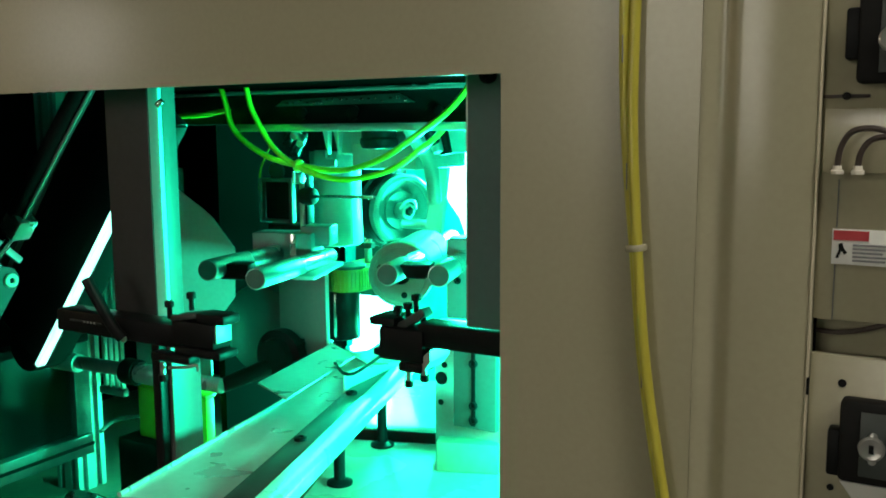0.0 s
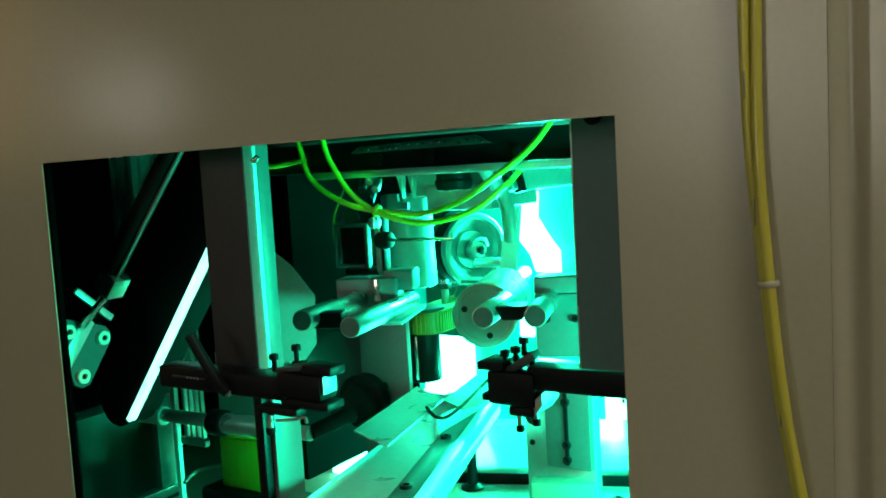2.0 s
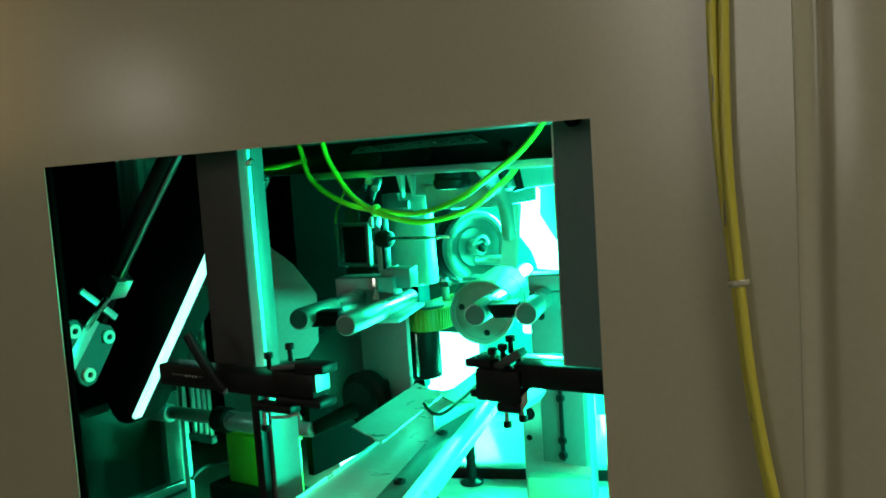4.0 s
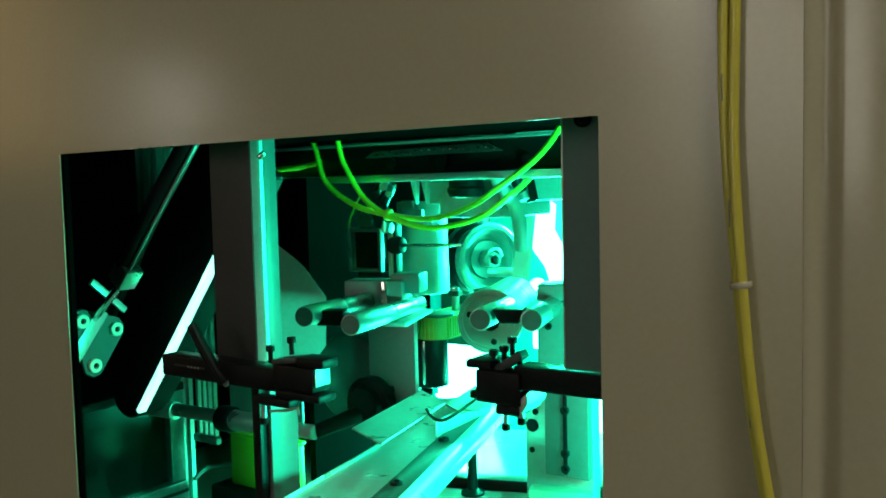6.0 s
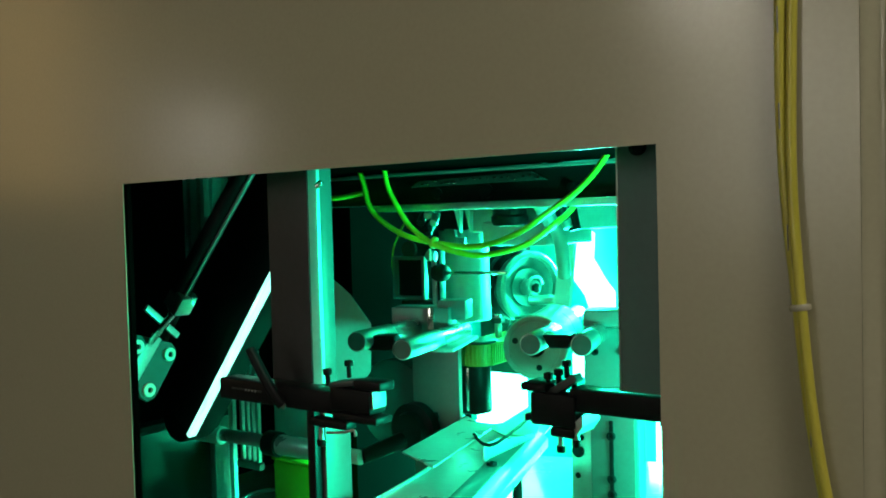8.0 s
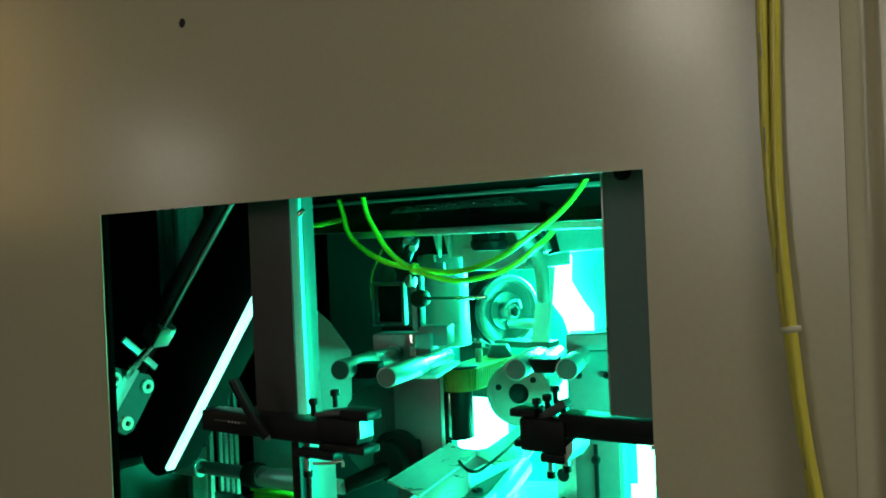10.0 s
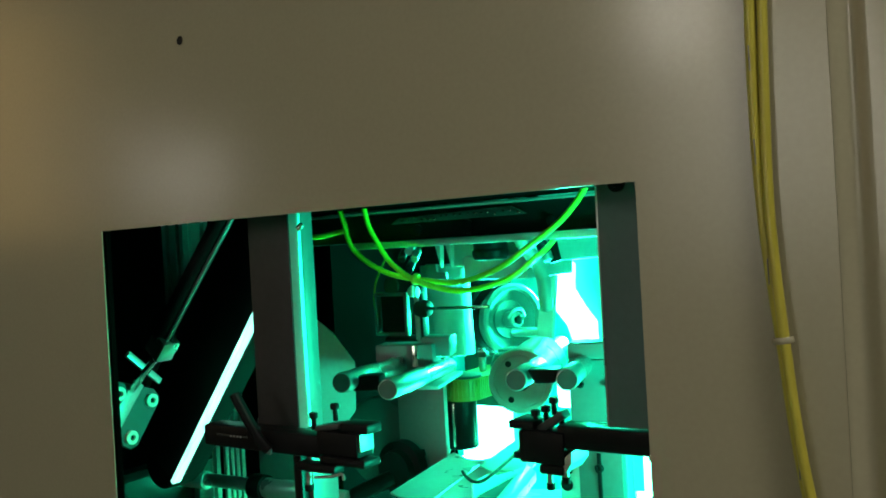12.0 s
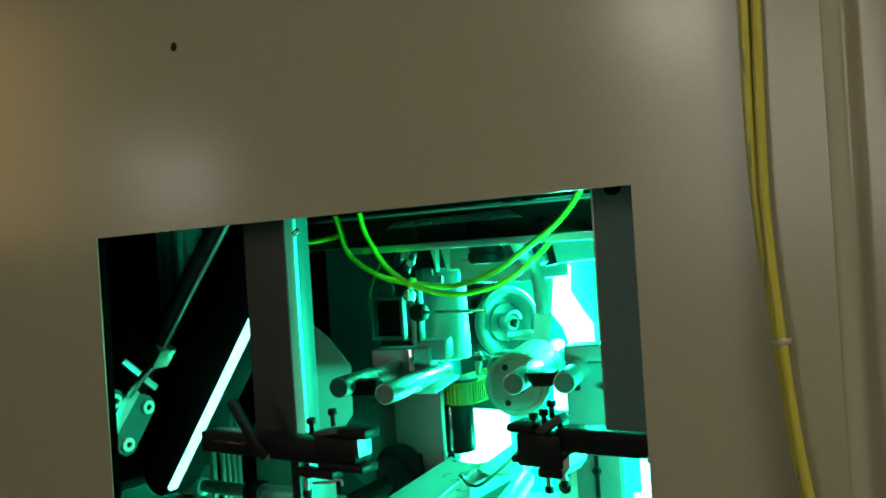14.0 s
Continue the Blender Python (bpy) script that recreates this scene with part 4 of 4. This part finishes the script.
def chute():
    t = thing("discharge_chute", -0.25, 0.15, 1.12, "bright sheet-steel discharge chute running to the front", "chute")
    fall = (0.045, 1.150, 0.20)

    def lay(name, bm, material, label=""):
        return part(name, inner(bm, *fall), material, t, label)
    # upper sheet, its end slanted, and the polished piece that bends down behind it
    lay("upper_sheet", plate([(-0.2240, 0.232), (-0.1825, 0.187), (-0.1740, 0.348), (-0.2140, 0.405)], "z", 1.1700, 1.1716, 0.0003), SHEET)
    bm = plate([(-0.2138, 0.4055), (-0.1738, 0.3485), (-0.1620, 0.520), (-0.2080, 0.520)], "z", 1.1700, 1.1712, 0.0002)
    bm.transform(Matrix.Translation((-0.194, 0.377, 1.17)) @ Matrix.Rotation(radians(-9), 4, "X") @ Matrix.Translation((0.194, -0.377, -1.17)))
    lay("polished_end", bm, MIRROR, "mirror-bright end sheet")
    lay("side_sheet", plate([(-0.1736, 0.3480), (-0.1480, 0.310), (-0.1290, 0.340), (-0.1500, 0.520), (-0.1610, 0.520)], "z", 1.1690, 1.1704, 0.0002), SHEET)
    # trough with a rolled left lip, a raised runner and the outer rail
    lay("trough_floor", plate([(-0.2300, 0.030), (-0.1664, 0.030), (-0.1664, 0.400), (-0.1400, 0.430), (-0.1400, 0.500), (-0.2100, 0.500), (-0.2110, 0.250)], "z", 1.1480, 1.1500, 0.0003), SHEET)
    lay("lip", tube([(-0.2305, 0.030, 1.1512), (-0.2210, 0.140, 1.1512), (-0.2112, 0.250, 1.1512), (-0.2102, 0.360, 1.1512), (-0.2100, 0.480, 1.1512)], 0.0016, 10, 6), SHEET)
    lay("runner", plate([(-0.1662, 1.1470), (-0.1662, 1.1525), (-0.1648, 1.1538), (-0.1478, 1.1538), (-0.1470, 1.1530), (-0.1470, 1.1470)], "y", 0.030, 0.405, 0.0004), DARKGREEN, "dark grey runner")
    lay("side_rail", plate([(-0.1468, 1.1545), (-0.1400, 1.1525), (-0.1345, 1.1475), (-0.1345, 1.1380), (-0.1468, 1.1380)], "y", 0.030, 0.430, 0.0008), SHEET)
    lay("fence", plate([(-0.1690, 0.290), (-0.1668, 0.290), (-0.1420, 0.400), (-0.1440, 0.401)], "z", 1.1502, 1.1680, 0.0003), SHEET)
    for y in (0.145, 0.277):
        p = at_inner(-0.1575, y, 1.1538 - 0.045 * (y - 0.20))
        screw(t, p, (0, 0, 1), 0.0048, 0.0026)
    for x, y, r in ((-0.1580, 0.384, 0.0050), (-0.1720, 0.285, 0.0050)):
        p = at_inner(x, y, 0)
        part("leg", cyl((p.x, p.y, 1.0664), (p.x, p.y, 1.138), r, None, 20), BLACK, t, "black leg")
        part("leg_foot", lathe([(0, 0.0115), (0.0020, 0.0115), (0.0035, 0.008), (0.005, 0.0056)], (p.x, p.y, 1.0663), (p.x, p.y, 2), 24), BLACK, t)
    part("leg_block", inner(box(-0.1880, -0.1560, 0.272, 0.298, 1.112, 1.136, 0.004)), BLACK, t)
    return t


chute()
ob = thing("wire_hook", -0.26, 0.21, 1.15, "thin dark wire hook over the chute", "wire")
part("wire", inner(tube([(-0.1790, 0.302, 1.1700), (-0.1720, 0.290, 1.1680), (-0.1640, 0.282, 1.1665), (-0.1560, 0.288, 1.1665), (-0.1470, 0.330, 1.1690), (-0.1400, 0.375, 1.1720), (-0.1330, 0.400, 1.1760)], 0.0015, 8)), BLACK, ob)
part("tab", inner(plate([(-0.1790, 0.303), (-0.1690, 0.292), (-0.1700, 0.310)], "z", 1.1720, 1.1728, 0.0002)), ALU, ob)

# ---- machine base and green lamp panels, the one at the side added ----
ob = thing("base_block", -0.16, 0.45, 0.90, "pale painted base block with a black rail", "base")
part("body", inner(box(-0.195, 0.16, 0.200, 0.62, 0.90, 1.066, 0.002)), PALEBASE, ob)
part("front_block", inner(box(-0.0935, -0.0369, 0.326, 0.345, 1.0662, 1.0940, 0.0015)), OLIVE, ob)
part("rail", inner(box(-0.195, 0.16, 0.395, 0.412, 1.0662, 1.0775, 0.001)), BLACK, ob, "black rail")
screw(ob, at_inner(-0.018, 0.362, 1.0662), (0, 0, 1), 0.005, 0.003)


def lamp_panel():
    t = thing("lamp_panel", -0.30, 0.66, 0.90, "glowing green machine lamp panel with white patches shaped as glare", "lamp")
    part("housing", box(-0.65, -0.22, 0.668, 0.70, 0.90, 1.50, 0.003), SHADEWALL, t)
    part("low_housing", box(-0.76, -0.651, 0.668, 0.70, 0.90, 0.965, 0.003), SHADEWALL, t)
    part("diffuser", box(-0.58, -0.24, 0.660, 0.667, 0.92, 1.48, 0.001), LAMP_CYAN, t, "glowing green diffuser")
    # white patches trace the outline of the lamp's glare, not single tubes
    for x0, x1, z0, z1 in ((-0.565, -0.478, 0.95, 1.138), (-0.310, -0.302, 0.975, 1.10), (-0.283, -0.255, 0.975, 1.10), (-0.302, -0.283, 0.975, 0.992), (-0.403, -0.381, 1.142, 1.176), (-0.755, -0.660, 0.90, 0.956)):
        part("tube", box(x0, x1, 0.652, 0.659, z0, z1, 0.003), LAMP_WHITE, t, "white-hot patch of the lamp, shaped as its glare")
    part("tube", plate([(-0.424, 1.338), (-0.416, 1.338), (-0.399, 1.302), (-0.404, 1.345), (-0.392, 1.350), (-0.388, 1.385), (-0.376, 1.385), (-0.372, 1.346), (-0.362, 1.340), (-0.366, 1.306), (-0.350, 1.282), (-0.334, 1.262), (-0.334, 1.232), (-0.368, 1.234), (-0.374, 1.258), (-0.392, 1.278)], "y", 0.640, 0.650, 0.001), LAMP_WHITE, t, "white-hot patch of the lamp, shaped as its glare")
    return t


lamp_panel()
ob = thing("back_casting", -0.51, 0.61, 1.15, "dark green painted casting behind the wheel", "casting")
part("body", box(-0.520, -0.452, 0.600, 0.632, 1.148, 1.50, 0.004), DARKGREEN, ob)
part("flange", box(-0.520, -0.455, 0.592, 0.5998, 1.300, 1.316, 0.002), DARKGREEN, ob)
# unseen lamp panel, added to light the post and guard from the right
ob = thing("added_side_lamp", 0.09, 0.25, 1.25, "added unseen green lamp panel on the inner partition", "lamp")
part("housing", box(0.082, 0.098, 0.13, 0.37, 1.13, 1.37, 0.003), DARKGREEN, ob)
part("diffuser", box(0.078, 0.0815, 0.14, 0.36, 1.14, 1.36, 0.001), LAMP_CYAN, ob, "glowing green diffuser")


# ---- lime hoses under the beam ----


def inner_hoses():
    t = thing("lime_air_hoses", -0.33, 0.29, 1.34, "two lime green air hoses looping under the beam in a tie", "hose")
    one = [(-0.470, 0.29, 1.445), (-0.456, 0.29, 1.408), (-0.443, 0.29, 1.374), (-0.404, 0.29, 1.350), (-0.360, 0.29, 1.3405), (-0.311, 0.29, 1.3365), (-0.265, 0.29, 1.348), (-0.227, 0.29, 1.369), (-0.197, 0.29, 1.388), (-0.174, 0.285, 1.407), (-0.155, 0.28, 1.43)]
    two = [(-0.425, 0.285, 1.44), (-0.418, 0.285, 1.403), (-0.407, 0.285, 1.382), (-0.389, 0.285, 1.358), (-0.360, 0.284, 1.3405), (-0.328, 0.284, 1.331), (-0.298, 0.285, 1.3285), (-0.252, 0.285, 1.338), (-0.222, 0.292, 1.358), (-0.222, 0.325, 1.372), (-0.235, 0.36, 1.383), (-0.250, 0.40, 1.40)]
    part("hose", tube(one, 0.0029), HOSE_IN, t)
    part("hose", tube(two, 0.0028), HOSE_IN, t)
    part("hose", tube([(-0.56, 0.30, 1.385), (-0.515, 0.29, 1.390), (-0.485, 0.29, 1.391), (-0.458, 0.30, 1.396)], 0.0028), HOSE_IN, t)
    part("tie", lathe([(0, 0.0055), (0.001, 0.0062), (0.004, 0.0062), (0.005, 0.0055)], (-0.362, 0.287, 1.3415), (-0.3575, 0.287, 1.3400), 16), LIME, t)
    part("tie_tail", box(-0.3625, -0.3600, 0.2805, 0.2825, 1.3235, 1.3350, 0.0004), NYLON, t)
    return t


inner_hoses()
SIZE = sized(0.865)
# polished pin added to give the tiny white spot at the post
ob = thing("bright_spot", -0.3545, 0.1175, 1.395, "small polished pin added for a bright spot at the post", "nozzle")
part("nozzle", cyl((-0.3565, 0.1165, 1.3935), (-0.3520, 0.1185, 1.3980), 0.0024, None, 14, 0.0006), POLISHED, ob)
SIZE = sized(1.0)


# ---- lamps of the hall ----


def hall_lamp(name, x, y, z, sx, sy, sz, material, label):
    ob = new(name)
    ob.location = (x, y, z)
    tagged(ob, label, "lamp", "hall lamps")
    part("diffuser", box(x - sx, x + sx, y - sy, y + sy, z - sz, z + sz, 0.004), material, ob, "", True, True)
    return ob


hall_lamp("ceiling_lamp", 1.40, -0.62, 2.90, 0.6, 0.12, 0.11, TUBE, "long white ceiling lamp")
hall_lamp("wall_lamp", -1.60, -4.70, 2.80, 0.16, 0.02, 0.17, HALL_TUBES, "bright white wall lamp over the added glowing panel")
# added unseen panel, its blurred reflection brightens the right of the front sheet
hall_lamp("soft_glow_panel", -1.05, -4.70, 2.00, 0.60, 0.02, 0.60, WALL_GLOW, "added square glowing panel that brightens the front sheet")
hall_lamp("wall_lamp", -4.70, -3.35, 2.05, 0.02, 0.12, 0.26, HALL_BRIGHT, "upright white wall lamp")
hall_lamp("wall_lamp", -4.70, -2.15, 2.35, 0.02, 0.30, 0.70, HALL_WARM, "tall warm wall lamp")


def motions():
    x, y, z = DRUM
    rows, turns = [], []
    mid = drum_disc.location.copy()
    for t, dz, turn in ((0, 0, -40), (8.15, 0, -40), (8.3, 0.004, -34), (8.5, 0.012, -20), (8.7, 0.020, -10), (9.2, 0.028, -10), (10.4, -0.038, -50),
                        (10.8, -0.028, -46), (10.9, -0.026, -36), (11.0, -0.019, -22), (11.1, -0.013, -10), (11.2, -0.009, -3), (11.3, -0.004, 0), (11.5, 0, 0), (14, 0, 0)):
        p = w(x, y, z + dz)
        rows.append((t, pose(p.x, p.y, p.z, 0, 0, 20)))
        turns.append((t, pose(mid.x, mid.y, mid.z, 0, turn, 0)))
    walk(drum, rows)
    walk(drum_disc, turns)


motions()
